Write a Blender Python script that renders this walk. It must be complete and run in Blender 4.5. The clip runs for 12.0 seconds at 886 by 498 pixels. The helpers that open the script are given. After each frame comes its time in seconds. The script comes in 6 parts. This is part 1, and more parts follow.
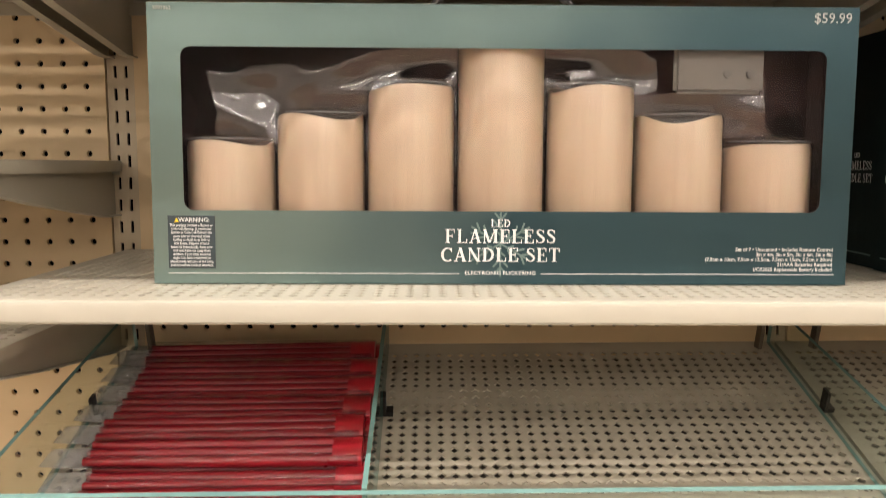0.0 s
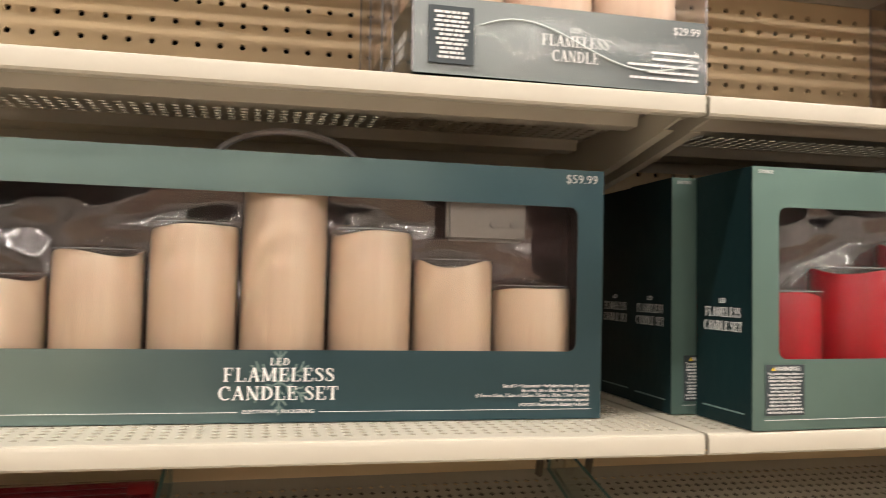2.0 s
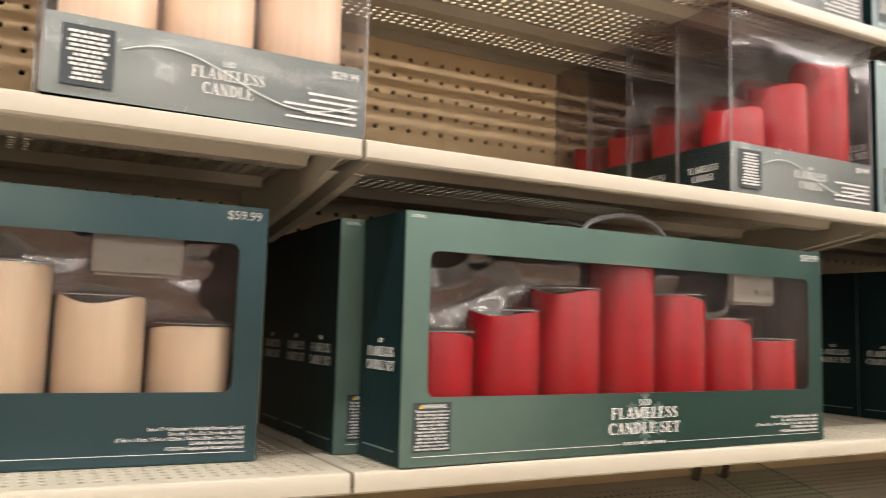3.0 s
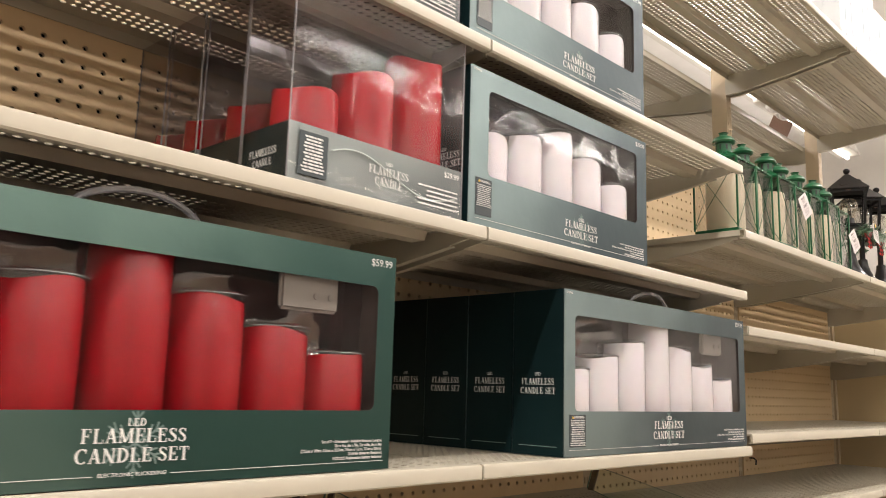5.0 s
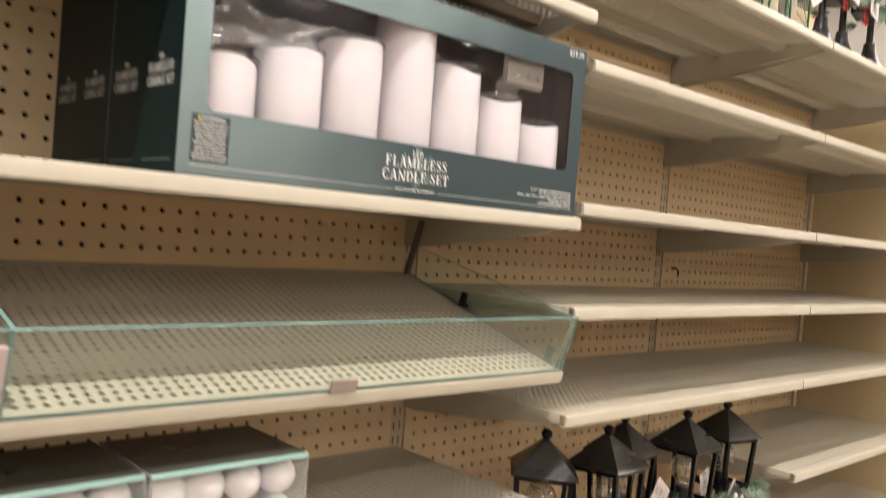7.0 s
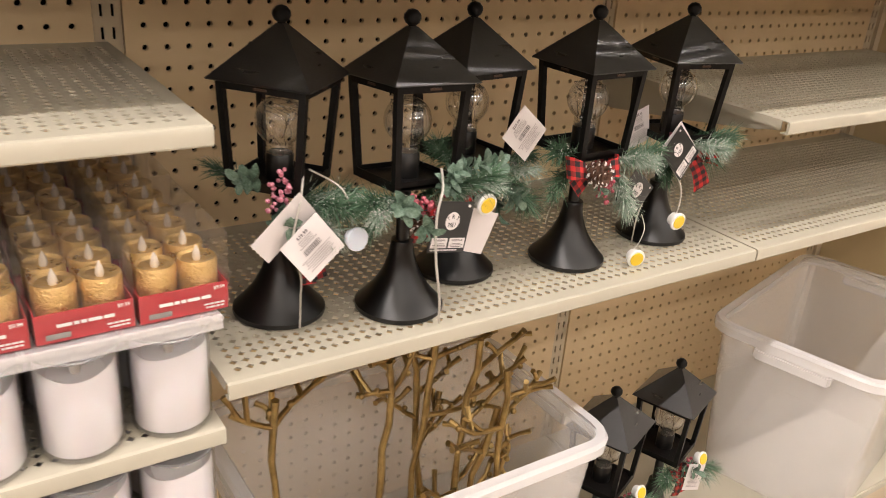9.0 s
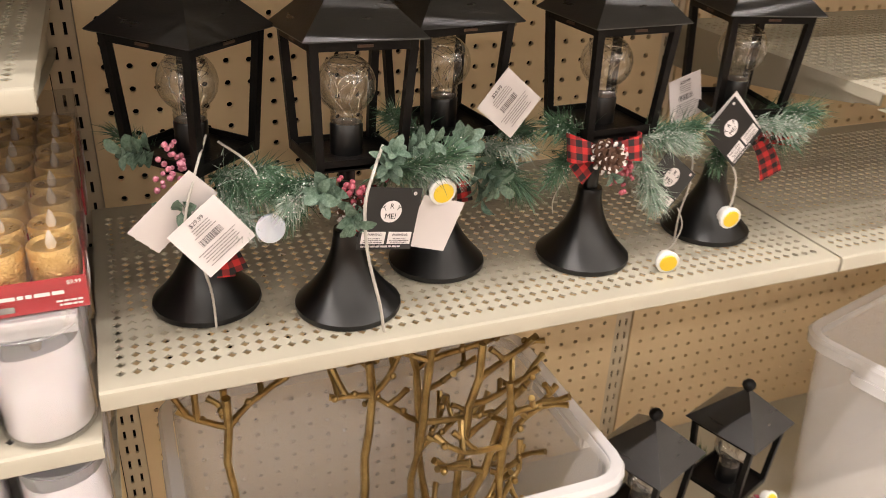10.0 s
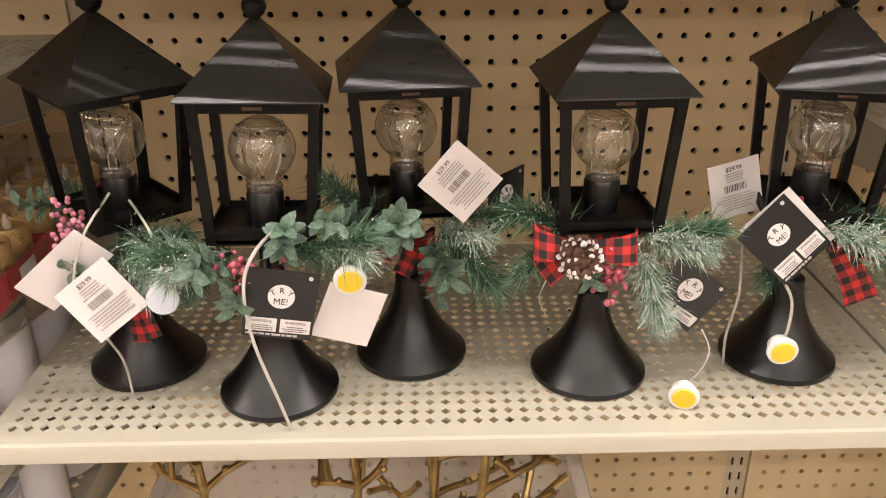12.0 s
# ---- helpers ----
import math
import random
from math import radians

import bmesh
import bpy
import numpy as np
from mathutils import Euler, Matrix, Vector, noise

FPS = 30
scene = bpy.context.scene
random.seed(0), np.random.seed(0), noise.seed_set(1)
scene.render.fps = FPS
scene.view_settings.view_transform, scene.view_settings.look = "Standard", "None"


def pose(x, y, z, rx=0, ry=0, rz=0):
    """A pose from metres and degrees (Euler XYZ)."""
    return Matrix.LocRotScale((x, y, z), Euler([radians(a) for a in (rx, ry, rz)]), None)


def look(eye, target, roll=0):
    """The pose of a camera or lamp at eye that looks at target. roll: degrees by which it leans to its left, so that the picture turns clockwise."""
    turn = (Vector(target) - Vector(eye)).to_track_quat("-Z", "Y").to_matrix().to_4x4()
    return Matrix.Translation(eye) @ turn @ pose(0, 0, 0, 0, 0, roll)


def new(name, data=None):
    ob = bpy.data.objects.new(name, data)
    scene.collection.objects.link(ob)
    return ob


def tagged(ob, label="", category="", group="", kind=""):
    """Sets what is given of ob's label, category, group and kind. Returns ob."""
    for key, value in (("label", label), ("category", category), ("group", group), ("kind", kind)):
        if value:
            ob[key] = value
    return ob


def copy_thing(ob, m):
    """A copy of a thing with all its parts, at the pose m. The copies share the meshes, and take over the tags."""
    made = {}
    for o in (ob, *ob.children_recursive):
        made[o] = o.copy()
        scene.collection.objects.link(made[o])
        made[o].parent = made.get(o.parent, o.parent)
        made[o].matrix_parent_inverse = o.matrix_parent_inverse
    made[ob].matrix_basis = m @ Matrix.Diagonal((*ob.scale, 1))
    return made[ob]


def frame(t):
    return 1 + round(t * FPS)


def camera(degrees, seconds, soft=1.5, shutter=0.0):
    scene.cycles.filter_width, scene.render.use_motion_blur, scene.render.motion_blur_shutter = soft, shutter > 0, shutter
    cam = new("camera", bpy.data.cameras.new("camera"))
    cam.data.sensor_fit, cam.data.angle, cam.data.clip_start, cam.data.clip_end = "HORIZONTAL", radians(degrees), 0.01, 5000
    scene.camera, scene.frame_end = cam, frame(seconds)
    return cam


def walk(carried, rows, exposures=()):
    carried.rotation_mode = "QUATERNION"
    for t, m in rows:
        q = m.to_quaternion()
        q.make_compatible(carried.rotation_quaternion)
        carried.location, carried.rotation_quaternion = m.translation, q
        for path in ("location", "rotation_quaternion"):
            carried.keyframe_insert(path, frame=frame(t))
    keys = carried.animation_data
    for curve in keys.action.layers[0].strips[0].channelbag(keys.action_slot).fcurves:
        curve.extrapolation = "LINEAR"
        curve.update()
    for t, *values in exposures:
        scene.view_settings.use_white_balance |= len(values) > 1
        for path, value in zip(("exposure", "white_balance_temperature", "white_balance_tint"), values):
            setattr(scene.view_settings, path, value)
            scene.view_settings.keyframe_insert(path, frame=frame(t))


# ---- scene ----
cam = camera(56.7, 12.0, soft=0.75, shutter=0.3)
PATH = [
    (0, (0.351, -0.957, 1.48), (0.386, 1.032, 1.274), -0.2),
    (0.5, (0.329, -0.964, 1.501), (0.424, 1.032, 1.408), -0.0),
    (1, (0.339, -0.962, 1.503), (0.473, 1.033, 1.473), 0.2),
    (1.5, (0.361, -0.976, 1.504), (0.616, 1.008, 1.547), 0.4),
    (2, (0.387, -0.987, 1.5), (0.836, 0.96, 1.581), 0.9),
    (2.5, (0.445, -1.002, 1.49), (1.101, 0.881, 1.642), 1.1),
    (3, (0.488, -1.017, 1.501), (1.434, 0.734, 1.69), 1.5),
    (3.5, (0.523, -1.039, 1.5), (1.72, 0.545, 1.74), 1.1),
    (5.5, (0.864, -1.002, 1.443), (2.301, 0.348, 1.78), 1.6),
    (6, (0.988, -0.999, 1.424), (2.432, 0.353, 1.714), 1.7),
    (6.5, (1.195, -1.035, 1.403), (2.604, 0.377, 1.539), 3.1),
    (6.7, (1.267, -1.051, 1.393), (2.660, 0.382, 1.479), 3.1),
    (7, (1.372, -1.072, 1.343), (2.727, 0.399, 1.299), 4.5),
    (7.5, (1.526, -1.047, 1.285), (2.856, 0.41, 0.956), 5.3),
    (7.7, (1.602, -1.022, 1.252), (2.928, 0.416, 0.835), 5.2),
    (9.3, (2.165, -0.986, 1.152), (3.111, 0.552, 0.292), 3.8),
    (9.5, (2.213, -0.987, 1.152), (3.093, 0.575, 0.265), 3.3),
    (10, (2.335, -0.933, 1.129), (3.017, 0.706, 0.208), 2.5),
    (10.5, (2.436, -0.853, 1.121), (2.919, 0.855, 0.197), 1.1),
    (11, (2.535, -0.844, 1.113), (2.81, 0.918, 0.208), 0.4),
    (11.5, (2.621, -0.862, 1.117), (2.734, 0.925, 0.225), 0.0),
    (12, (2.636, -0.872, 1.122), (2.671, 0.941, 0.279), -0.4),
]
walk(cam, [(t, look(eye, target, roll)) for t, eye, target, roll in PATH], [(0, -0.05), (1.0, -0.05), (2.0, -0.2), (3.5, -0.15), (5.0, -0.37), (7.0, -0.14), (9.5, -0.12), (11.0, 0.0), (12.0, 0.0)])

# ---- light ----
world = bpy.data.worlds.new("store_air")
scene.world = world
world.use_nodes = True
world.node_tree.nodes["Background"].inputs[0].default_value = (1.0, 0.93, 0.84, 1)
world.node_tree.nodes["Background"].inputs[1].default_value = 0.012

LAMP_COLOUR = (1.0, 0.905, 0.865)


def strip_lamp(name, x, y, z, length, watts, width=0.035, up=False):
    data = bpy.data.lights.new(name, "AREA")
    data.shape, data.size, data.size_y = "RECTANGLE", length, width
    data.energy, data.color = watts, LAMP_COLOUR
    ob = new(name, data)
    ob.matrix_world = pose(x, y, z, 180 if up else 0)
    return ob


ROWS = ((-1.15, 320, 50), (-3.6, 110, 110), (-6.2, 130, 100), (-9.0, 180, 110), (1.25, 110, 140))
for row, watts, upward in ROWS:
    strip_lamp("tube_light", 2.0, row, 3.55, 12.6, watts)
    # Added fill: lights the ceiling for soft light under the shelves.
    strip_lamp("ceiling_bounce_fill", 2.0, row, 3.71, 12.6, upward, up=True)


# ---- materials ----
def node(nt, kind, **values):
    n = nt.nodes.new(kind)
    for k, v in values.items():
        n.inputs[k].default_value = v
    return n


def surface(name, c1, c2=None, rough=0.5, metal=0.0, scale=8.0, fine=180.0, bump=0.05, stretch=(1, 1, 1), coat=0.0,
            rough_var=0.1, subsurface=0.0, spec=0.5):
    """A paint, plastic or metal with large blotches, fine grain and a light relief."""
    m = bpy.data.materials.new(name)
    m.use_nodes = True
    nt = m.node_tree
    bsdf = nt.nodes["Principled BSDF"]
    c2 = c2 or tuple(v * 0.86 for v in c1)
    co = nt.nodes.new("ShaderNodeTexCoord")
    mp = nt.nodes.new("ShaderNodeMapping")
    mp.inputs["Scale"].default_value = stretch
    nt.links.new(co.outputs["Object"], mp.inputs["Vector"])
    big = node(nt, "ShaderNodeTexNoise", Scale=scale, Detail=5.0, Roughness=0.6)
    small = node(nt, "ShaderNodeTexNoise", Scale=fine, Detail=3.0)
    nt.links.new(mp.outputs[0], big.inputs["Vector"])
    nt.links.new(mp.outputs[0], small.inputs["Vector"])
    ramp = nt.nodes.new("ShaderNodeValToRGB")
    ramp.color_ramp.elements[0].position, ramp.color_ramp.elements[1].position = 0.3, 0.7
    ramp.color_ramp.elements[0].color = (*c2, 1)
    ramp.color_ramp.elements[1].color = (*c1, 1)
    nt.links.new(big.outputs[0], ramp.inputs[0])
    nt.links.new(ramp.outputs[0], bsdf.inputs["Base Color"])
    mr = node(nt, "ShaderNodeMapRange")
    mr.inputs["To Min"].default_value = max(0.02, rough - rough_var)
    mr.inputs["To Max"].default_value = min(1, rough + rough_var)
    nt.links.new(big.outputs[0], mr.inputs["Value"])
    nt.links.new(mr.outputs[0], bsdf.inputs["Roughness"])
    bsdf.inputs["Metallic"].default_value = metal
    bsdf.inputs["Coat Weight"].default_value = coat
    bsdf.inputs["Specular IOR Level"].default_value = spec
    if subsurface:
        bsdf.inputs["Subsurface Weight"].default_value = subsurface
        bsdf.inputs["Subsurface Radius"].default_value = (0.02, 0.01, 0.006)
        bsdf.inputs["Subsurface Scale"].default_value = 0.4
    if bump:
        b = node(nt, "ShaderNodeBump", Strength=bump, Distance=0.002)
        nt.links.new(small.outputs[0], b.inputs["Height"])
        nt.links.new(b.outputs[0], bsdf.inputs["Normal"])
    return m


def clear(name, tint=(1, 1, 1), ior=1.45, rough=0.03, waves=0.0, wave_scale=25.0, haze=0.0, haze_colour=(0.8, 0.8, 0.8), swirl=0.0, edge=4.0):
    """Clear film, glass or plastic: see-through, with mirror gloss and a little haze, which on packaging paints in
    reflections.
    """
    m = bpy.data.materials.new(name)
    m.use_nodes = True
    nt = m.node_tree
    nt.nodes.remove(nt.nodes["Principled BSDF"])
    out = nt.nodes["Material Output"]
    tr = node(nt, "ShaderNodeBsdfTransparent", Color=(*tint, 1))
    gl = node(nt, "ShaderNodeBsdfGlossy", Roughness=rough)
    lw = node(nt, "ShaderNodeLayerWeight", Blend=0.5)
    pw = nt.nodes.new("ShaderNodeMath")
    pw.operation = "POWER"
    pw.inputs[1].default_value = edge
    nt.links.new(lw.outputs["Facing"], pw.inputs[0])
    fr = nt.nodes.new("ShaderNodeMath")
    fr.operation = "MULTIPLY_ADD"
    f0 = ((ior - 1) / (ior + 1)) ** 2
    fr.inputs[1].default_value, fr.inputs[2].default_value = 0.7, f0
    nt.links.new(pw.outputs[0], fr.inputs[0])
    mix = nt.nodes.new("ShaderNodeMixShader")
    base = tr
    if haze:
        df = node(nt, "ShaderNodeBsdfDiffuse", Color=(*haze_colour, 1))
        hz = nt.nodes.new("ShaderNodeMixShader")
        hz.inputs[0].default_value = haze
        # Breaks the haze into distorted blotches.
        if swirl:
            sc = nt.nodes.new("ShaderNodeTexCoord")
            sn = node(nt, "ShaderNodeTexNoise", Scale=swirl, Detail=2.5, Roughness=0.45, Distortion=2.2)
            nt.links.new(sc.outputs["Object"], sn.inputs["Vector"])
            sr = node(nt, "ShaderNodeMapRange")
            sr.inputs["From Min"].default_value, sr.inputs["From Max"].default_value = 0.42, 0.72
            sr.inputs["To Min"].default_value, sr.inputs["To Max"].default_value = haze * 0.15, haze * 2.2
            nt.links.new(sn.outputs[0], sr.inputs["Value"])
            nt.links.new(sr.outputs[0], hz.inputs[0])
        nt.links.new(tr.outputs[0], hz.inputs[1])
        nt.links.new(df.outputs[0], hz.inputs[2])
        base = hz
    nt.links.new(fr.outputs[0], mix.inputs[0])
    nt.links.new(base.outputs[0], mix.inputs[1])
    nt.links.new(gl.outputs[0], mix.inputs[2])
    nt.links.new(mix.outputs[0], out.inputs[0])
    if waves:
        co = nt.nodes.new("ShaderNodeTexCoord")
        nz = node(nt, "ShaderNodeTexNoise", Scale=wave_scale, Detail=1.5, Distortion=0.8)
        nt.links.new(co.outputs["Object"], nz.inputs["Vector"])
        b = node(nt, "ShaderNodeBump", Strength=waves, Distance=0.02)
        nt.links.new(nz.outputs[0], b.inputs["Height"])
        nt.links.new(b.outputs[0], gl.inputs["Normal"])
        nt.links.new(b.outputs[0], lw.inputs["Normal"])
    return m


def glow(name, colour, strength):
    m = bpy.data.materials.new(name)
    m.use_nodes = True
    b = m.node_tree.nodes["Principled BSDF"]
    b.inputs["Emission Color"].default_value = (*colour, 1)
    b.inputs["Emission Strength"].default_value = strength
    return m


def printed(name, light, dark, axis=(1.0, 0.0, 0.6), scale=1.6, rough=0.33, metal=0.6, shift=0.0, spec=0.5):
    """Carton stock: a broad soft gradient between two tones paints sheen into the colour, with blotches."""
    m = bpy.data.materials.new(name)
    m.use_nodes = True
    nt = m.node_tree
    bsdf = nt.nodes["Principled BSDF"]
    co = nt.nodes.new("ShaderNodeTexCoord")
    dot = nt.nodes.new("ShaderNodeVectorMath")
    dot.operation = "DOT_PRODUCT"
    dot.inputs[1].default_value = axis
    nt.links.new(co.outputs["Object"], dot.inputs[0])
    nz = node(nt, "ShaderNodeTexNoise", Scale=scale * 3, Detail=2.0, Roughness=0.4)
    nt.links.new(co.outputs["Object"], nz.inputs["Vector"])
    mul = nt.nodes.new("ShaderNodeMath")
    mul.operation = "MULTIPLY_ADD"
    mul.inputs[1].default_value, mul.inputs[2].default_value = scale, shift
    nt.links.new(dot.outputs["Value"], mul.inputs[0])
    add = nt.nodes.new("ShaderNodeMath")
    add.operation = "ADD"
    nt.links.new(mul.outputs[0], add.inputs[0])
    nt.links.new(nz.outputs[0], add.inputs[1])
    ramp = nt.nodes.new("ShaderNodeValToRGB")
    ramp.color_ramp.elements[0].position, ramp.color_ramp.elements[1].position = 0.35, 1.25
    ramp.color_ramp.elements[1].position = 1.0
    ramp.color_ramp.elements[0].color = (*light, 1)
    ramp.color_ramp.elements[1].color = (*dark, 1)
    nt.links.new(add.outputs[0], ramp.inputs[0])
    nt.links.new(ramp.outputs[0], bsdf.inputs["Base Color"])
    bsdf.inputs["Roughness"].default_value = rough
    bsdf.inputs["Metallic"].default_value = metal
    bsdf.inputs["Specular IOR Level"].default_value = spec
    gr = node(nt, "ShaderNodeTexNoise", Scale=60.0, Detail=2.0)
    nt.links.new(co.outputs["Object"], gr.inputs["Vector"])
    b = node(nt, "ShaderNodeBump", Strength=0.06, Distance=0.004)
    nt.links.new(gr.outputs[0], b.inputs["Height"])
    nt.links.new(b.outputs[0], bsdf.inputs["Normal"])
    return m


def checked(name, a, b, scale=110.0):
    """Buffalo-plaid ribbon: two crossed bands of stripes over cloth."""
    m = bpy.data.materials.new(name)
    m.use_nodes = True
    nt = m.node_tree
    bsdf = nt.nodes["Principled BSDF"]
    uv = nt.nodes.new("ShaderNodeUVMap")
    sep = nt.nodes.new("ShaderNodeSeparateXYZ")
    nt.links.new(uv.outputs[0], sep.inputs[0])
    halves = []
    for i in (0, 1):
        mod = nt.nodes.new("ShaderNodeMath")
        mod.operation = "PINGPONG"
        mod.inputs[1].default_value = 1.0
        nt.links.new(sep.outputs[i], mod.inputs[0])
        gt = nt.nodes.new("ShaderNodeMath")
        gt.operation = "GREATER_THAN"
        gt.inputs[1].default_value = 0.5
        nt.links.new(mod.outputs[0], gt.inputs[0])
        halves.append(gt)
    s = nt.nodes.new("ShaderNodeMath")
    s.operation = "ADD"
    nt.links.new(halves[0].outputs[0], s.inputs[0])
    nt.links.new(halves[1].outputs[0], s.inputs[1])
    ramp = nt.nodes.new("ShaderNodeValToRGB")
    ramp.color_ramp.interpolation = "CONSTANT"
    ramp.color_ramp.elements[0].color = (*a, 1)
    ramp.color_ramp.elements[1].position = 0.75
    ramp.color_ramp.elements[1].color = (*b, 1)
    mid = ramp.color_ramp.elements.new(0.25)
    mid.color = (*[0.35 * p + 0.65 * q for p, q in zip(a, b)], 1)
    half = nt.nodes.new("ShaderNodeMath")
    half.operation = "MULTIPLY"
    half.inputs[1].default_value = 0.5
    nt.links.new(s.outputs[0], half.inputs[0])
    nt.links.new(half.outputs[0], ramp.inputs[0])
    nt.links.new(ramp.outputs[0], bsdf.inputs["Base Color"])
    bsdf.inputs["Roughness"].default_value = 0.85
    wv = node(nt, "ShaderNodeTexNoise", Scale=900.0)
    bp = node(nt, "ShaderNodeBump", Strength=0.3, Distance=0.001)
    nt.links.new(wv.outputs[0], bp.inputs["Height"])
    nt.links.new(bp.outputs[0], bsdf.inputs["Normal"])
    return m


STEEL = surface("almond_enamel", (0.445, 0.415, 0.330), (0.410, 0.380, 0.300), rough=0.36, scale=5, bump=0.03)
BOARD = surface("tan_pegboard", (0.70, 0.54, 0.325), (0.64, 0.485, 0.28), rough=0.5, scale=3.5, fine=240, bump=0.05, stretch=(1, 1, 3))
POST = surface("tan_upright_enamel", (0.58, 0.48, 0.33), rough=0.42, bump=0.03)
PANEL = surface("tan_end_panel", (0.60, 0.485, 0.295), (0.54, 0.435, 0.26), rough=0.55, scale=2.0)
# Near-black stand-in for the shade inside holes and slots.
HOLE_SHADE = surface("hole_shade", (0.008, 0.0065, 0.005), rough=0.9, spec=0.1)
TRAY_STEEL = surface("tan_tray_enamel", (0.45, 0.41, 0.32), (0.41, 0.37, 0.285), rough=0.42, scale=5, bump=0.03)
# Tan and red-brown blotches, chosen for what the films reflect.
OPPOSITE = surface("mixed_tan_panel", (0.50, 0.40, 0.29), (0.26, 0.155, 0.115), rough=0.55, scale=3.5)
STRUT = surface("taupe_strut_enamel", (0.15, 0.12, 0.085), rough=0.4)
LABEL_PINK = surface("pinkish_plastic", (0.46, 0.38, 0.37), rough=0.35)
# Dark colour standing for the shade under the tray decks.
DECK_SHADE = surface("dark_taupe_hole_backing", (0.085, 0.070, 0.050), rough=0.5)
WHITE_WALL = surface("white_store_wall", (0.74, 0.72, 0.68), rough=0.8, scale=1.0)
CEILING_TILE = surface("ceiling_tile", (0.80, 0.79, 0.76), rough=0.9, scale=2.0, fine=90, bump=0.2)
FLOOR_TILE = surface("vinyl_floor", (0.66, 0.62, 0.55), (0.58, 0.54, 0.47), rough=0.3, scale=3.0)
TUBE = glow("lit_tube", (1.0, 0.93, 0.83), 9.0)
GLASS = clear("tray_glass", (0.93, 0.97, 0.95), 1.5, 0.01)
GLASS_EDGE = surface("green_glass_edge", (0.17, 0.30, 0.27), (0.12, 0.23, 0.21), rough=0.15, bump=0)
# Reddish haze paints in reflections of goods across the aisle.
FILM = clear("wavy_clear_film", (0.96, 0.96, 0.96), 1.22, 0.06, waves=0.12, wave_scale=10.0, haze=0.004, haze_colour=(0.60, 0.36, 0.34), swirl=7.0)
# Pinkish blotchy haze stands for glare on the sleeve.
SLEEVE = clear("clear_box_film", (0.90, 0.89, 0.90), 1.40, 0.06, waves=0.12, wave_scale=7.0, haze=0.035, haze_colour=(0.62, 0.56, 0.55), swirl=6.0)
BULB = clear("bulb_glass", (0.94, 0.93, 0.90), 2.1, 0.015, edge=2.2, waves=0.03, wave_scale=60.0, haze=0.012, haze_colour=(0.8, 0.76, 0.68))
CASE = clear("hazy_case_plastic", (0.88, 0.89, 0.88), 1.5, 0.10, waves=0.12, wave_scale=9.0, haze=0.20, haze_colour=(0.62, 0.66, 0.62), swirl=5.0)
PANE = clear("thin_lantern_pane", (0.96, 0.96, 0.96), 1.4, 0.03)
# Brownish haze stands for reflections on the votive sleeves.
CLEAN = clear("clean_clear_sleeve", (0.97, 0.97, 0.97), 1.36, 0.06, waves=0.10, wave_scale=9.0, haze=0.05, haze_colour=(0.6, 0.52, 0.45))
TUB = clear("milky_tub_plastic", (0.95, 0.94, 0.92), 1.4, 0.16, haze=0.24, haze_colour=(0.98, 0.97, 0.98))
FROST = clear("frosted_hurricane_glass", (0.97, 0.97, 0.97), 1.45, 0.05, haze=0.05, haze_colour=(0.95, 0.93, 0.93))
HANDLE_PLASTIC = clear("clear_handle_plastic", (0.8, 0.8, 0.82), 1.5, 0.1, haze=0.35, haze_colour=(0.55, 0.55, 0.56))
IVORY = surface("ivory_wax", (0.90, 0.72, 0.53), (0.76, 0.56, 0.39), rough=0.36, scale=75, fine=260, subsurface=0.15, stretch=(1, 1, 0.05), bump=0.05)
RED_WAX = surface("red_wax", (0.45, 0.0024, 0.012), (0.31, 0.0018, 0.008), spec=0.4, rough=0.22, scale=60, fine=220, stretch=(1, 1, 0.06), bump=0.03)
WHITE_WAX = surface("white_wax", (0.89, 0.86, 0.89), (0.84, 0.81, 0.85), rough=0.4, scale=10, subsurface=0.15, bump=0.02)
WICK_WHITE = surface("white_flame_plastic", (0.62, 0.55, 0.46), rough=0.35, bump=0)
# Light-to-dark tones paint reflected light into the foil and card fronts.
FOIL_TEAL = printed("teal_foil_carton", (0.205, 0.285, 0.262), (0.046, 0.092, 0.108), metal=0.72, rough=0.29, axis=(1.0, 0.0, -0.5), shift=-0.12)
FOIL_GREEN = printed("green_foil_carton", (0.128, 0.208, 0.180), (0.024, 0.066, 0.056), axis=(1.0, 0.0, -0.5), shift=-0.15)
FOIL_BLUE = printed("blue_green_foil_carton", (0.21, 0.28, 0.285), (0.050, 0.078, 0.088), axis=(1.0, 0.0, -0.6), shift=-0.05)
# Dark green, taken near black to hold the shade on the box sides.
FOIL_SIDE = printed("shaded_carton_side", (0.007, 0.022, 0.024), (0.003, 0.009, 0.010), metal=0.1, rough=0.42, spec=0.15)
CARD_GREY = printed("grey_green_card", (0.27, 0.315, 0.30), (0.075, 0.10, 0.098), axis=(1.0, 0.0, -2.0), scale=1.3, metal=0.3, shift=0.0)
LINER = surface("dark_brown_liner", (0.070, 0.054, 0.048), (0.046, 0.035, 0.032), rough=0.35, scale=9, bump=0.1)
LETTER = surface("silver_white_print", (0.74, 0.75, 0.72), rough=0.4, bump=0)
FAINT = surface("faint_green_print", (0.15, 0.23, 0.21), rough=0.4, bump=0)
LABEL_DARK = surface("dark_label", (0.035, 0.05, 0.055), rough=0.45, bump=0)
YELLOW = surface("yellow_plastic", (0.80, 0.56, 0.03), (0.74, 0.50, 0.02), rough=0.4, bump=0)
WHITE_PLASTIC = surface("white_plastic", (0.78, 0.77, 0.74), rough=0.35, bump=0)
BLUE_WHITE = surface("translucent_white_plastic", (0.66, 0.70, 0.78), rough=0.35, bump=0, subsurface=0.2)
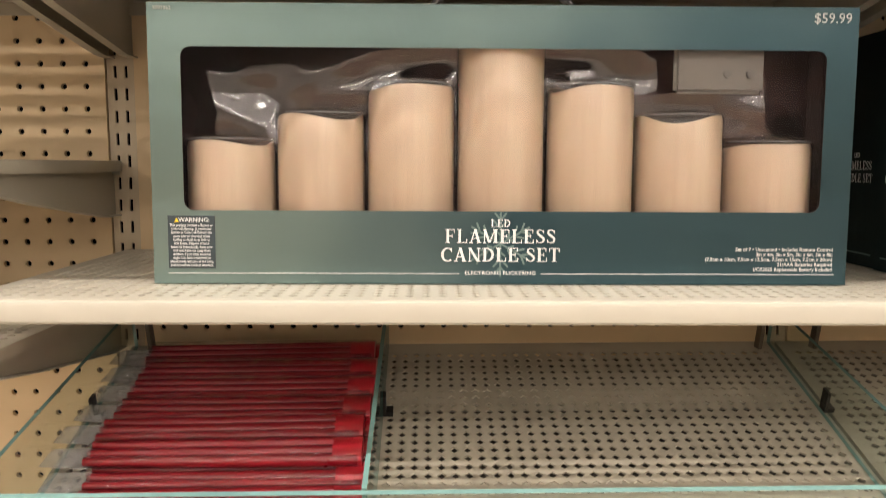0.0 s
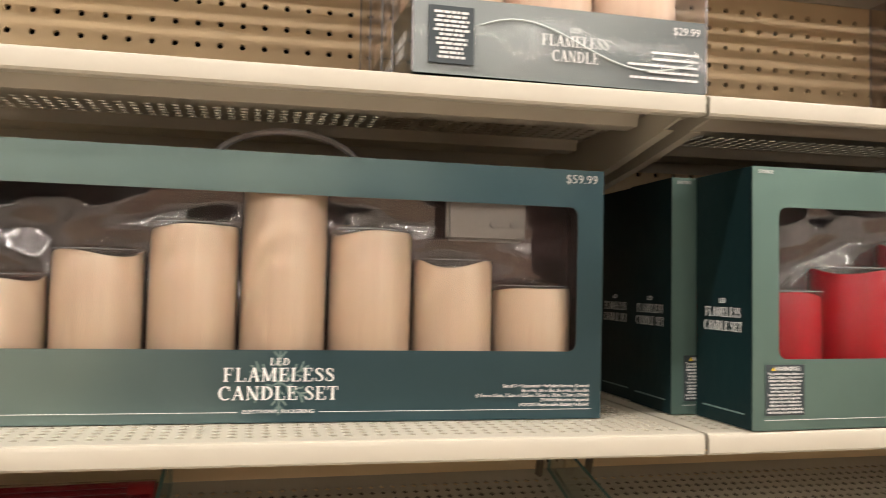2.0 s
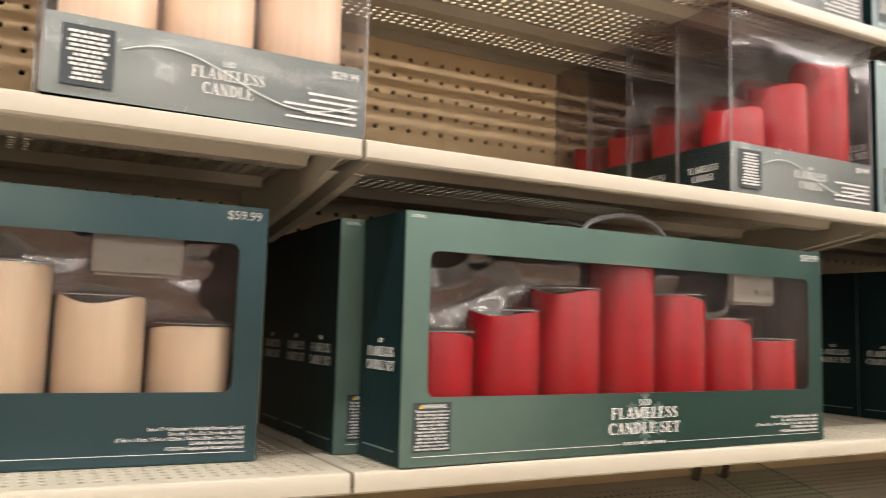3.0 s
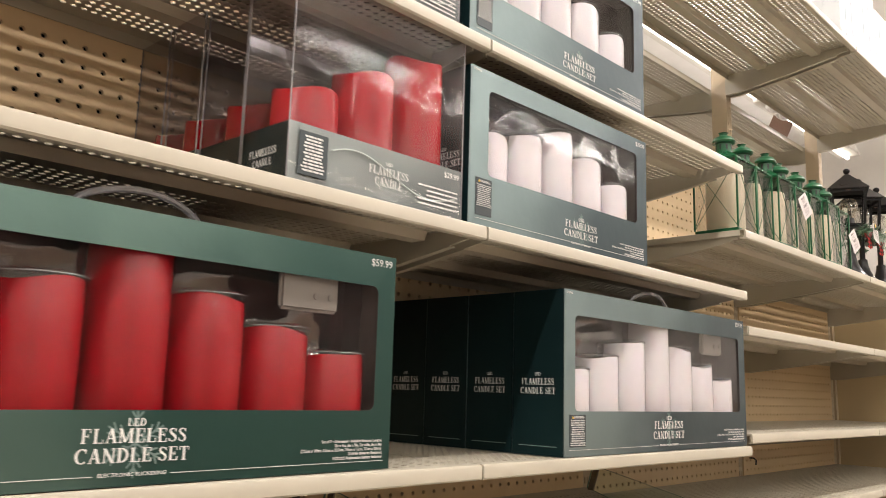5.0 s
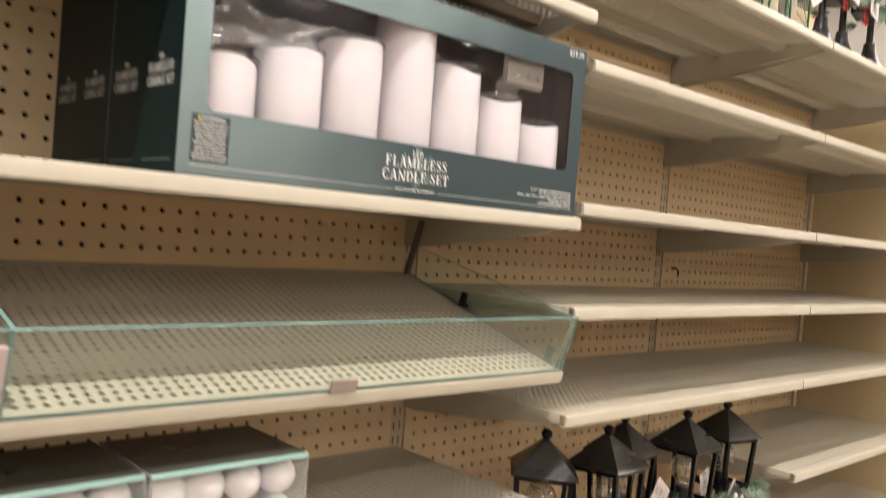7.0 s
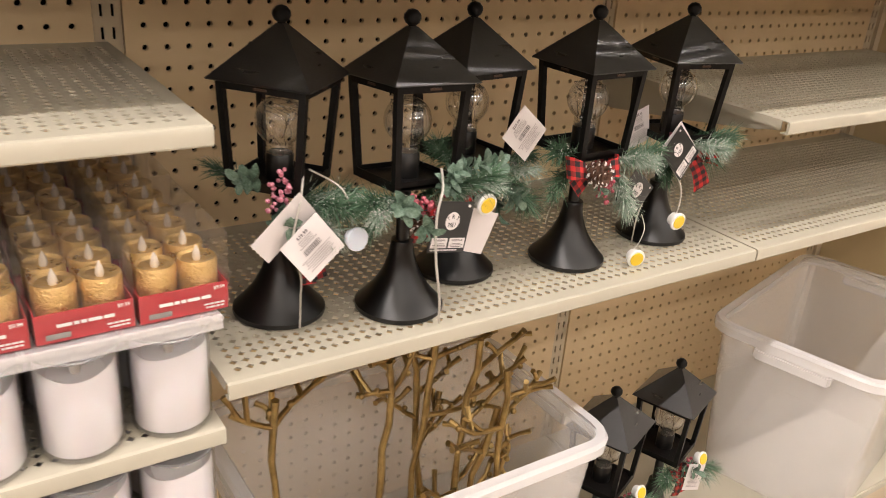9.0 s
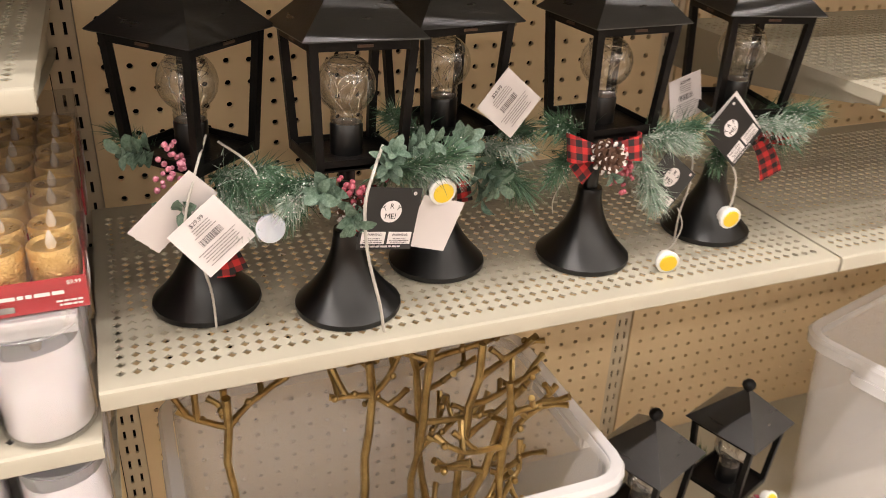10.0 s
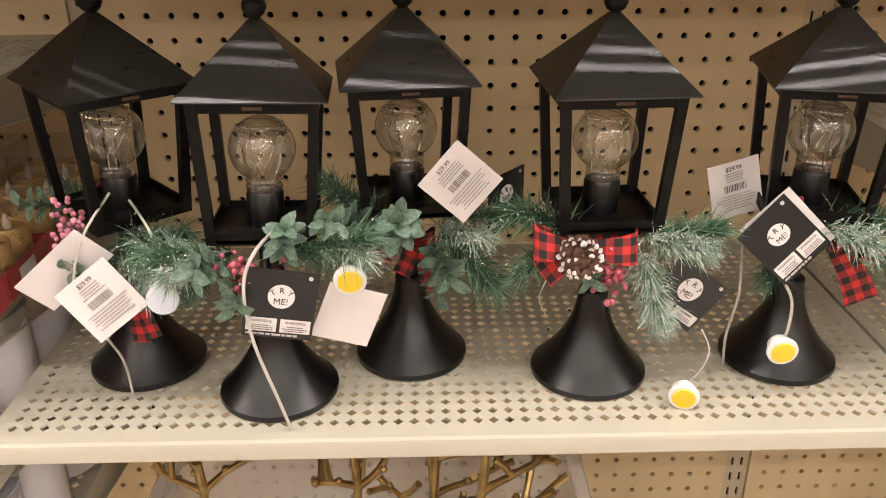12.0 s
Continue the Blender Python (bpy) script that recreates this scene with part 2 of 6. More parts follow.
BLACK_IRON = surface("rubbed_black_metal", (0.0030, 0.0028, 0.0027), (0.0065, 0.0055, 0.0048), rough=0.38, metal=0.0, spec=0.18, scale=30, fine=320, bump=0.12)
BLACK_SATIN = surface("satin_black_metal", (0.0026, 0.0026, 0.0026), rough=0.31, scale=12, bump=0.02, spec=0.5)
WORN_BRONZE = surface("worn_bronze_edge", (0.10, 0.06, 0.04), rough=0.4, metal=0.5, scale=80)
PAPER = surface("tag_card", (0.67, 0.625, 0.61), (0.64, 0.595, 0.58), rough=0.7, bump=0.02)
BLACK_CARD = surface("black_tag_card", (0.014, 0.014, 0.014), rough=0.35, bump=0)
INK = surface("grey_ink", (0.16, 0.14, 0.14), rough=0.7, bump=0)
WIRE = surface("fine_silver_wire", (0.62, 0.54, 0.42), rough=0.25, metal=0.8, bump=0)
CORD = surface("clear_grey_cord", (0.50, 0.47, 0.42), rough=0.35, bump=0)
NEEDLE = surface("frosted_pine_needle", (0.024, 0.080, 0.034), (0.12, 0.205, 0.125), rough=0.55, scale=70, bump=0)
FROST_NEEDLE = surface("snowy_pine_needle", (0.075, 0.175, 0.095), (0.50, 0.56, 0.49), rough=0.6, scale=120, bump=0)
LEAF = surface("frosted_eucalyptus_leaf", (0.028, 0.066, 0.037), (0.150, 0.215, 0.160), rough=0.55, scale=380, bump=0.1)
BERRY = surface("frosted_berry", (0.26, 0.010, 0.030), (0.46, 0.14, 0.17), rough=0.4, scale=330, bump=0.2)
PINK_BERRY = surface("pink_berry", (0.36, 0.03, 0.09), (0.64, 0.34, 0.40), rough=0.5, scale=330, bump=0.2)
CONE = surface("pine_cone_brown", (0.10, 0.045, 0.025), rough=0.7, scale=60)
SNOW = surface("snow_tip", (0.75, 0.70, 0.68), rough=0.8, scale=90)
PLAID = checked("red_black_plaid", (0.50, 0.022, 0.020), (0.012, 0.010, 0.010))
GOLD_FOIL = surface("gold_glitter_foil", (0.82, 0.57, 0.24), (0.68, 0.44, 0.14), rough=0.3, metal=0.85, scale=60, fine=420, bump=0.9)
GOLD_METAL = surface("antique_gold_metal", (0.52, 0.37, 0.15), (0.22, 0.14, 0.05), rough=0.32, metal=0.9, scale=35, fine=120, bump=0.35)
RED_CARD = surface("red_card", (0.48, 0.022, 0.035), (0.44, 0.018, 0.03), rough=0.4, bump=0.02)
GREEN_PAINT = surface("green_enamel", (0.007, 0.100, 0.036), (0.006, 0.075, 0.027), rough=0.3, bump=0)
CREAM_WAX = surface("cream_wax", (0.74, 0.66, 0.48), rough=0.5, subsurface=0.1)
CHROME = surface("zinc_clip", (0.35, 0.34, 0.32), rough=0.3, metal=0.9, bump=0)
DARK_STEEL = surface("dark_steel", (0.05, 0.045, 0.04), rough=0.4, metal=0.6, bump=0)
MAROON = surface("taupe_plastic", (0.30, 0.24, 0.21), rough=0.4, bump=0)
TAPER_RED = surface("red_taper", (0.27, 0.004, 0.012), (0.20, 0.003, 0.009), rough=0.3, scale=20, bump=0)
TAPER_TIP = surface("bright_red_band", (0.45, 0.010, 0.022), rough=0.35, bump=0)
TEAL_CARD = surface("pale_teal_card", (0.30, 0.50, 0.46), rough=0.4, bump=0)
SILVER = surface("silver_plastic", (0.42, 0.41, 0.40), rough=0.25, metal=0.7, bump=0)


# ---- mesh tools ----
class Soup:
    """Collects vertices and faces of one part."""

    def __init__(self):
        self.v, self.f, self.m, self.uv = [], [], [], {}

    def add(self, verts, faces, mat=0):
        n = len(self.v)
        self.v += [tuple(p) for p in verts]
        self.f += [tuple(n + i for i in f) for f in faces]
        self.m += [mat] * len(faces)
        return self

    def box(self, x0, x1, y0, y1, z0, z1, mat=0):
        v = [(x0, y0, z0), (x1, y0, z0), (x1, y1, z0), (x0, y1, z0), (x0, y0, z1), (x1, y0, z1), (x1, y1, z1), (x0, y1, z1)]
        return self.add(v, [(3, 2, 1, 0), (4, 5, 6, 7), (0, 1, 5, 4), (1, 2, 6, 5), (2, 3, 7, 6), (3, 0, 4, 7)], mat)

    def prism(self, outline, axis, a, b, mat=0):
        """A convex or simple outline of (u, v), swept along an axis from a to b."""
        def p(u, v, w):
            return {"x": (w, u, v), "y": (u, w, v), "z": (u, v, w)}[axis]
        n = len(outline)
        verts = [p(u, v, a) for u, v in outline] + [p(u, v, b) for u, v in outline]
        faces = [tuple(range(n))[::-1], tuple(range(n, 2 * n))]
        faces += [(i, (i + 1) % n, n + (i + 1) % n, n + i) for i in range(n)]
        return self.add(verts, faces, mat)

    def lathe(self, profile, n=24, at=(0, 0, 0), mat=0, square=False):
        """profile: (r, z) from the bottom up."""
        verts, faces = [], []
        for r, z in profile:
            for i in range(n):
                a = 2 * math.pi * (i + (0.5 if square else 0)) / n
                verts.append((at[0] + r * math.cos(a), at[1] + r * math.sin(a), at[2] + z))
        for j in range(len(profile) - 1):
            for i in range(n):
                k = (i + 1) % n
                faces.append((j * n + i, j * n + k, (j + 1) * n + k, (j + 1) * n + i))
        faces.append(tuple(range(n))[::-1])
        faces.append(tuple((len(profile) - 1) * n + i for i in range(n)))
        return self.add(verts, faces, mat)

    def tube(self, pts, r, n=8, mat=0, taper=None, closed=True):
        pts = [Vector(p) for p in pts]
        verts, faces = [], []
        side = None
        for i, p in enumerate(pts):
            d = (pts[min(i + 1, len(pts) - 1)] - pts[max(i - 1, 0)]).normalized()
            if side is None:
                side = d.orthogonal().normalized()
            side = (side - d * side.dot(d)).normalized()
            up = d.cross(side)
            rr = r if taper is None else r * taper[i]
            for k in range(n):
                a = 2 * math.pi * k / n
                verts.append(p + side * (rr * math.cos(a)) + up * (rr * math.sin(a)))
        for j in range(len(pts) - 1):
            for k in range(n):
                l = (k + 1) % n
                faces.append((j * n + k, j * n + l, (j + 1) * n + l, (j + 1) * n + k))
        if closed:
            faces += [tuple(range(n))[::-1], tuple((len(pts) - 1) * n + k for k in range(n))]
        return self.add(verts, faces, mat)

    def ball(self, c, r, u=12, w=8, mat=0, squash=1.0):
        prof = [(max(1e-5, r * math.sin(math.pi * j / w)), -r * squash * math.cos(math.pi * j / w)) for j in range(w + 1)]
        return self.lathe(prof, u, c, mat)

    def shell(self, x0, x1, y0, y1, z0, z1, skip, mat=0):
        """Walls of a box without one side: 0 bottom, 1 top, 2 front, 3 right, 4 back, 5 left."""
        v = [(x0, y0, z0), (x1, y0, z0), (x1, y1, z0), (x0, y1, z0), (x0, y0, z1), (x1, y0, z1), (x1, y1, z1), (x0, y1, z1)]
        f = [(3, 2, 1, 0), (4, 5, 6, 7), (0, 1, 5, 4), (1, 2, 6, 5), (2, 3, 7, 6), (3, 0, 4, 7)]
        return self.add(v, [q for i, q in enumerate(f) if i != skip], mat)

    def turned(self, m):
        self.v = [tuple(m @ Vector(p)) for p in self.v]
        return self


def part(name, s, materials, parent=None, label="", smooth=False, bevel=0.0):
    me = bpy.data.meshes.new(name)
    me.from_pydata(s.v, [], s.f)
    mats = materials if isinstance(materials, (list, tuple)) else [materials]
    for m in mats:
        me.materials.append(m)
    me.polygons.foreach_set("material_index", s.m)
    if bevel or not smooth:
        bm = bmesh.new()
        bm.from_mesh(me)
        if len(s.f) < 4000:
            bmesh.ops.recalc_face_normals(bm, faces=bm.faces)
        if bevel:
            edges = [e for e in bm.edges if len(e.link_faces) == 2 and e.calc_face_angle(0) > 0.6]
            bmesh.ops.bevel(bm, geom=edges, offset=bevel, segments=2, affect="EDGES", clamp_overlap=True)
        bm.to_mesh(me)
        bm.free()
    if smooth:
        me.polygons.foreach_set("use_smooth", [True] * len(me.polygons))
        me.set_sharp_from_angle(angle=radians(38))
    me.update()
    ob = new(name, me)
    if parent:
        ob.parent = parent
    if label:
        tagged(ob, label)
    return ob


MESHES = {}


def shared(name, make, mats, parent, key, label="", smooth=False, bevel=0.0):
    """A part on a mesh that all its repeats share."""
    if key not in MESHES:
        o = part(name, make(), mats, parent, label, smooth, bevel)
        MESHES[key] = o.data
        return o
    o = new(name, MESHES[key])
    o.parent = parent
    if label:
        tagged(o, label)
    return o


def thing(name, label, category, group="", at=None):
    ob = new(name)
    ob.empty_display_size = 0.02
    if at is not None:
        ob.matrix_basis = at
    return tagged(ob, label, category, group)


def letters(text, size, at, material, parent, name="lettering", align="CENTER", width=None):
    """Printed words as a thin raised mesh; at: pose of the text's plane."""
    cu = bpy.data.curves.new("words", "FONT")
    cu.body, cu.size, cu.align_x, cu.extrude = text, size, align, 0.0001
    cu.offset = size * 0.012 if size < 0.006 else 0.0
    cu.resolution_u = 2
    tmp = bpy.data.objects.new("words", cu)
    scene.collection.objects.link(tmp)
    bpy.context.view_layer.update()
    me = bpy.data.meshes.new_from_object(tmp.evaluated_get(bpy.context.evaluated_depsgraph_get()))
    bpy.data.objects.remove(tmp)
    bpy.data.curves.remove(cu)
    if width:
        xs = [v.co.x for v in me.vertices]
        k = width / (max(xs) - min(xs))
        me.transform(Matrix.Diagonal((k, 1, 1, 1)))
    me.transform(at)
    me.materials.clear()
    me.materials.append(material)
    me.name = name
    ob = new(name, me)
    if parent:
        ob.parent = parent
    return ob


def serif_glyph(ch):
    """A roman capital of height one: its width and the convex pieces of its strokes."""
    p = []

    def r(a, b, c, d):
        p.append([(a, c), (b, c), (b, d), (a, d)])

    def slope(a, b, top, low, w):
        p.append([(low - w / 2, a), (low + w / 2, a), (top + w / 2, b), (top - w / 2, b)])

    def curve(pts, w):
        for i in range(len(pts) - 1):
            (ax, ay), (bx, by) = pts[i], pts[i + 1]
            ux, uy = bx - ax, by - ay
            k = math.hypot(ux, uy)
            nx, ny = -uy / k / 2, ux / k / 2
            p.append([(ax - nx * w[i], ay - ny * w[i]), (bx - nx * w[i + 1], by - ny * w[i + 1]), (bx + nx * w[i + 1], by + ny * w[i + 1]), (ax + nx * w[i], ay + ny * w[i])])

    def bowl(cx, cy, a, b, t0, t1, thick, thin):
        ts = [radians(t0 + (t1 - t0) * i / 14) for i in range(15)]
        curve([(cx + a * math.cos(q), cy + b * math.sin(q)) for q in ts], [thin + (thick - thin) * abs(math.cos(q)) for q in ts])

    def stem(x, w=0.17):
        r(x, x + w, 0, 1)
        r(x - 0.08, x + w + 0.08, 0, 0.055)
        r(x - 0.08, x + w + 0.08, 0.945, 1)

    if ch in "FEL":
        stem(0.10)
        if ch != "L":
            r(0.27, 0.64, 0.94, 1)
            r(0.58, 0.64, 0.74, 1)
            r(0.27, 0.50, 0.48, 0.545)
            r(0.45, 0.50, 0.39, 0.64)
        if ch != "F":
            r(0.27, 0.68, 0, 0.06)
            r(0.62, 0.68, 0, 0.27)
        return 0.74, p
    if ch == "T":
        stem(0.28)
        r(0.02, 0.71, 0.94, 1)
        r(0.02, 0.08, 0.72, 1)
        r(0.65, 0.71, 0.72, 1)
        return 0.74, p
    if ch == "A":
        slope(0, 1, 0.41, 0.13, 0.075)
        slope(0, 1, 0.41, 0.68, 0.18)
        r(0.22, 0.60, 0.30, 0.365)
        r(0.01, 0.26, 0, 0.05)
        r(0.52, 0.83, 0, 0.05)
        return 0.83, p
    if ch == "M":
        stem(0.12, 0.07)
        stem(0.80, 0.17)
        slope(0.04, 1, 0.15, 0.48, 0.17)
        slope(0.04, 1, 0.83, 0.50, 0.075)
        return 1.10, p
    if ch == "N":
        stem(0.12, 0.07)
        stem(0.70, 0.07)
        slope(0, 1, 0.15, 0.70, 0.18)
        return 0.90, p
    if ch == "D":
        stem(0.10)
        bowl(0.26, 0.5, 0.44, 0.47, -90, 90, 0.17, 0.06)
        return 0.84, p
    if ch == "C":
        bowl(0.45, 0.5, 0.34, 0.475, 48, 312, 0.17, 0.06)
        r(0.68, 0.73, 0.68, 0.98)
        return 0.80, p
    pts = [(0.53, 0.76), (0.48, 0.90), (0.35, 0.97), (0.20, 0.94), (0.12, 0.81), (0.16, 0.67), (0.30, 0.56), (0.43, 0.46), (0.54, 0.34), (0.54, 0.18), (0.45, 0.06), (0.30, 0.03), (0.15, 0.09), (0.09, 0.25)]
    curve(pts, [0.05, 0.05, 0.06, 0.09, 0.13, 0.15, 0.16, 0.16, 0.15, 0.12, 0.08, 0.06, 0.05, 0.05])
    r(0.52, 0.56, 0.72, 0.97)
    r(0.06, 0.10, 0.03, 0.28)
    return 0.66, p


def titled(text, size, at, material, parent, width):
    """A printed title in roman capitals, centred on its pose."""
    s, x = Soup(), 0.0
    for ch in text:
        if ch == " ":
            x += 0.36
            continue
        w, pieces = serif_glyph(ch)
        for i, q in enumerate(pieces):
            s.prism([(x + u, v) for u, v in q], "z", 0.0, 0.0001 + 0.000004 * i)
        x += w + 0.05
    k, h = width / (x - 0.05), size * 0.74
    return part("lettering", s.turned(at @ Matrix.Translation((-width / 2, 0, 0)) @ Matrix.Diagonal((k, h, 1, 1))), material, parent)


def bars(rows, width, pitch, height, rng, align="left", mat=0, y=0.0, x0=0.0, z0=0.0):
    """Unreadable small print: lines of short thin bars on the plane y, from the top down."""
    s = Soup()
    for i in range(rows):
        w = width * rng.uniform(0.6, 1.0)
        a = {"left": 0, "right": width - w, "mid": (width - w) / 2}[align]
        x, end = a, a + w
        z = z0 - i * pitch
        while x < end:
            l = min(rng.uniform(1.2, 4.0) * height, end - x)
            s.box(x0 + x, x0 + x + l, y - 0.0002, y, z - height, z, mat)
            x += l + height * 0.45
    return s


B = 0.762          # bay width
PITCH = 0.0254     # peg hole pitch
DEPTH = 0.36       # shelf depth
PEG_TOP = 2.05


# ---- store shell ----
def slab(name, x0, x1, y0, y1, z0, z1, mat, label, category):
    return tagged(part(name, Soup().box(x0, x1, y0, y1, z0, z1), mat), label, category, kind="structure")


slab("floor", -5, 9, -14, 9, -0.1, 0, FLOOR_TILE, "beige vinyl tile store floor", "floor")
slab("ceiling", -5, 9, -14, 9, 4.0, 4.1, CEILING_TILE, "white tiled store ceiling", "ceiling")
slab("wall_north", -5, 9, 9, 9.15, 0, 4, WHITE_WALL, "white painted store wall", "wall")
slab("wall_south", -5, 9, -14.15, -14, 0, 4, WHITE_WALL, "white painted store wall", "wall")
slab("wall_west", -5.15, -5, -14, 9, 0, 4, WHITE_WALL, "white painted store wall", "wall")
slab("wall_east", 9, 9.15, -14, 9, 0, 4, WHITE_WALL, "white painted store wall", "wall")

# Unseen; added to block low light from far rows and bounce some back.
slab("partition", -4.4, 8.4, -2.62, -2.36, 0, 1.42, OPPOSITE, "unseen tan screen across the aisle, added to shape the light", "partition")


def ceiling_light(y):
    t = thing("ceiling_light", "long white fluorescent strip light under the ceiling", "light", "ceiling lights", pose(2.0, y, 3.6))
    part("housing", Soup().prism([(-0.09, 0), (0.09, 0), (0.06, 0.09), (-0.06, 0.09)], "x", -6.3, 6.3), WHITE_WALL, t)
    part("tube", Soup().tube([(-6.25, 0, -0.022), (6.25, 0, -0.022)], 0.016, 10), TUBE, t, "lit white tube", smooth=True)
    for x in (-5.4, -1.8, 1.8, 5.4):
        part("hanger", Soup().tube([(x, 0, 0.09), (x, 0, 0.4)], 0.004, 6), CHROME, t)


for y, _, _ in ROWS:
    ceiling_light(y)


# ---- gondola backs and uprights ----
def peg_mesh():
    """A tan board with a through hole every inch."""
    s = Soup()
    k0, k1 = -43, 29
    xs = [PITCH * (i + 1) for i in range(29)]
    zs = [1.290 + PITCH * (k - 0.5) for k in range(k0, k1 + 2)]
    nx, nz, r, t = 28, len(zs) - 1, 0.0036, 0.006
    corner = {}
    for j, z in enumerate(zs):
        for i, x in enumerate(xs):
            corner[i, j] = len(s.v)
            s.v.append((x, 0, z))
    for j in range(nz):
        for i in range(nx):
            cx, cz = (xs[i] + xs[i + 1]) / 2, (zs[j] + zs[j + 1]) / 2
            n = len(s.v)
            for d in (0, t):
                for q in range(8):
                    a = math.pi * (q + 0.5) / 4
                    s.v.append((cx + r * math.cos(a), d, cz + r * math.sin(a)))
            c = [corner[i + 1, j], corner[i + 1, j + 1], corner[i, j + 1], corner[i, j]]
            # octagon points 7,0 face right; 1,2 up; 3,4 left; 5,6 down
            s.f += [(c[0], c[1], n + 0, n + 7), (c[1], c[2], n + 2, n + 1), (c[2], c[3], n + 4, n + 3), (c[3], c[0], n + 6, n + 5),
                    (c[1], n + 1, n + 0), (c[2], n + 3, n + 2), (c[3], n + 5, n + 4), (c[0], n + 7, n + 6)]
            s.f += [(n + q, n + (q + 1) % 8, n + 8 + (q + 1) % 8, n + 8 + q) for q in range(8)]
            s.m += [0] * 16
    z0, z1 = zs[0], zs[-1]
    lo, hi, l, r2 = 0.16, PEG_TOP, 0.0165, B - 0.0165
    for x0, x1, a, b in ((l, xs[0], lo, hi), (xs[-1], r2, lo, hi), (xs[0], xs[-1], lo, z0), (xs[0], xs[-1], z1, hi)):
        s.add([(x0, 0, a), (x1, 0, a), (x1, 0, b), (x0, 0, b)], [(0, 1, 2, 3)])
    for x in (l, r2):
        s.add([(x, 0, lo), (x, t, lo), (x, t, hi), (x, 0, hi)], [(0, 1, 2, 3)])
    s.add([(l, 0, hi), (r2, 0, hi), (r2, t, hi), (l, t, hi)], [(0, 1, 2, 3)])
    return s


panel = None
for k in range(-1, 5):
    if panel is None:
        panel = part("pegboard", peg_mesh(), BOARD)
        panel.location.x = k * B
        tagged(panel, "tan pegboard back panel with rows of holes", "pegboard", "gondola back panels", kind="structure")
    else:
        o = panel.copy()
        scene.collection.objects.link(o)
        o.location.x = k * B
# Added dark sheet: gives the peg holes their shade.
slab("pegboard_hole_shade", -B, 5 * B, 0.030, 0.036, 0.16, PEG_TOP - 0.004, HOLE_SHADE, "near-black sheet that paints shade into the peg holes", "panel")
slab("pegboard_rear", -B, 5 * B, 0.052, 0.058, 0.16, PEG_TOP - 0.002, BOARD, "tan rear panel of the shelving run", "panel")


def upright():
    """A slotted steel post: two columns of slots, an inch apart."""
    t = thing("upright", "tan slotted steel shelving upright between pegboards", "upright", "shelving uprights")
    s = Soup()
    top = 2.46
    zs = [0.10 + PITCH * k for k in range(int((top - 0.1) / PITCH) + 1)]
    sw, sh, gx = 0.0017, 0.0068, 0.0062
    cols = [-0.0155, -gx - sw, -gx + sw, gx - sw, gx + sw, 0.0155]
    y = 0.0035
    for z in zs:
        a, b, c, d = z, z + PITCH / 2 - sh, z + PITCH / 2 + sh, z + PITCH
        for i in range(5):
            x0, x1 = cols[i], cols[i + 1]
            if i in (1, 3):
                for u, v in ((a, b), (c, d)):
                    s.add([(x0, y, u), (x1, y, u), (x1, y, v), (x0, y, v)], [(0, 1, 2, 3)])
                s.add([(x0, y, b), (x1, y, b), (x1, y, c), (x0, y, c), (x0, y + .003, b), (x1, y + .003, b), (x1, y + .003, c), (x0, y + .003, c)],
                      [(0, 1, 5, 4), (1, 2, 6, 5), (2, 3, 7, 6), (3, 0, 4, 7)])
            else:
                s.add([(x0, y, a), (x1, y, a), (x1, y, d), (x0, y, d)], [(0, 1, 2, 3)])
    z1 = zs[-1] + PITCH
    for x in (-0.0155, 0.0155):
        s.add([(x, y, 0.1), (x, 0.05, 0.1), (x, 0.05, z1), (x, y, z1)], [(0, 1, 2, 3)])
    s.add([(-0.0155, y, z1), (0.0155, y, z1), (0.0155, 0.05, z1), (-0.0155, 0.05, z1)], [(0, 1, 2, 3)])
    s.add([(-0.0155, 0.05, 0.1), (0.0155, 0.05, 0.1), (0.0155, 0.05, z1), (-0.0155, 0.05, z1)], [(0, 1, 2, 3)])
    part("post", s, POST, t)
    part("shoe", Soup().box(-0.0155, 0.0155, 0.0035, 0.05, 0, 0.1), POST, t)
    # Added dark strip: shade seen through the slots.
    part("slot_shade", Soup().box(-0.014, 0.014, 0.012, 0.016, 0.1, z1 - 0.01), HOLE_SHADE, t)
    return t


up = upright()
for k in range(-1, 6):
    if k == -1:
        up.matrix_basis = pose(k * B, 0, 0)
    else:
        copy_thing(up, pose(k * B, 0, 0))


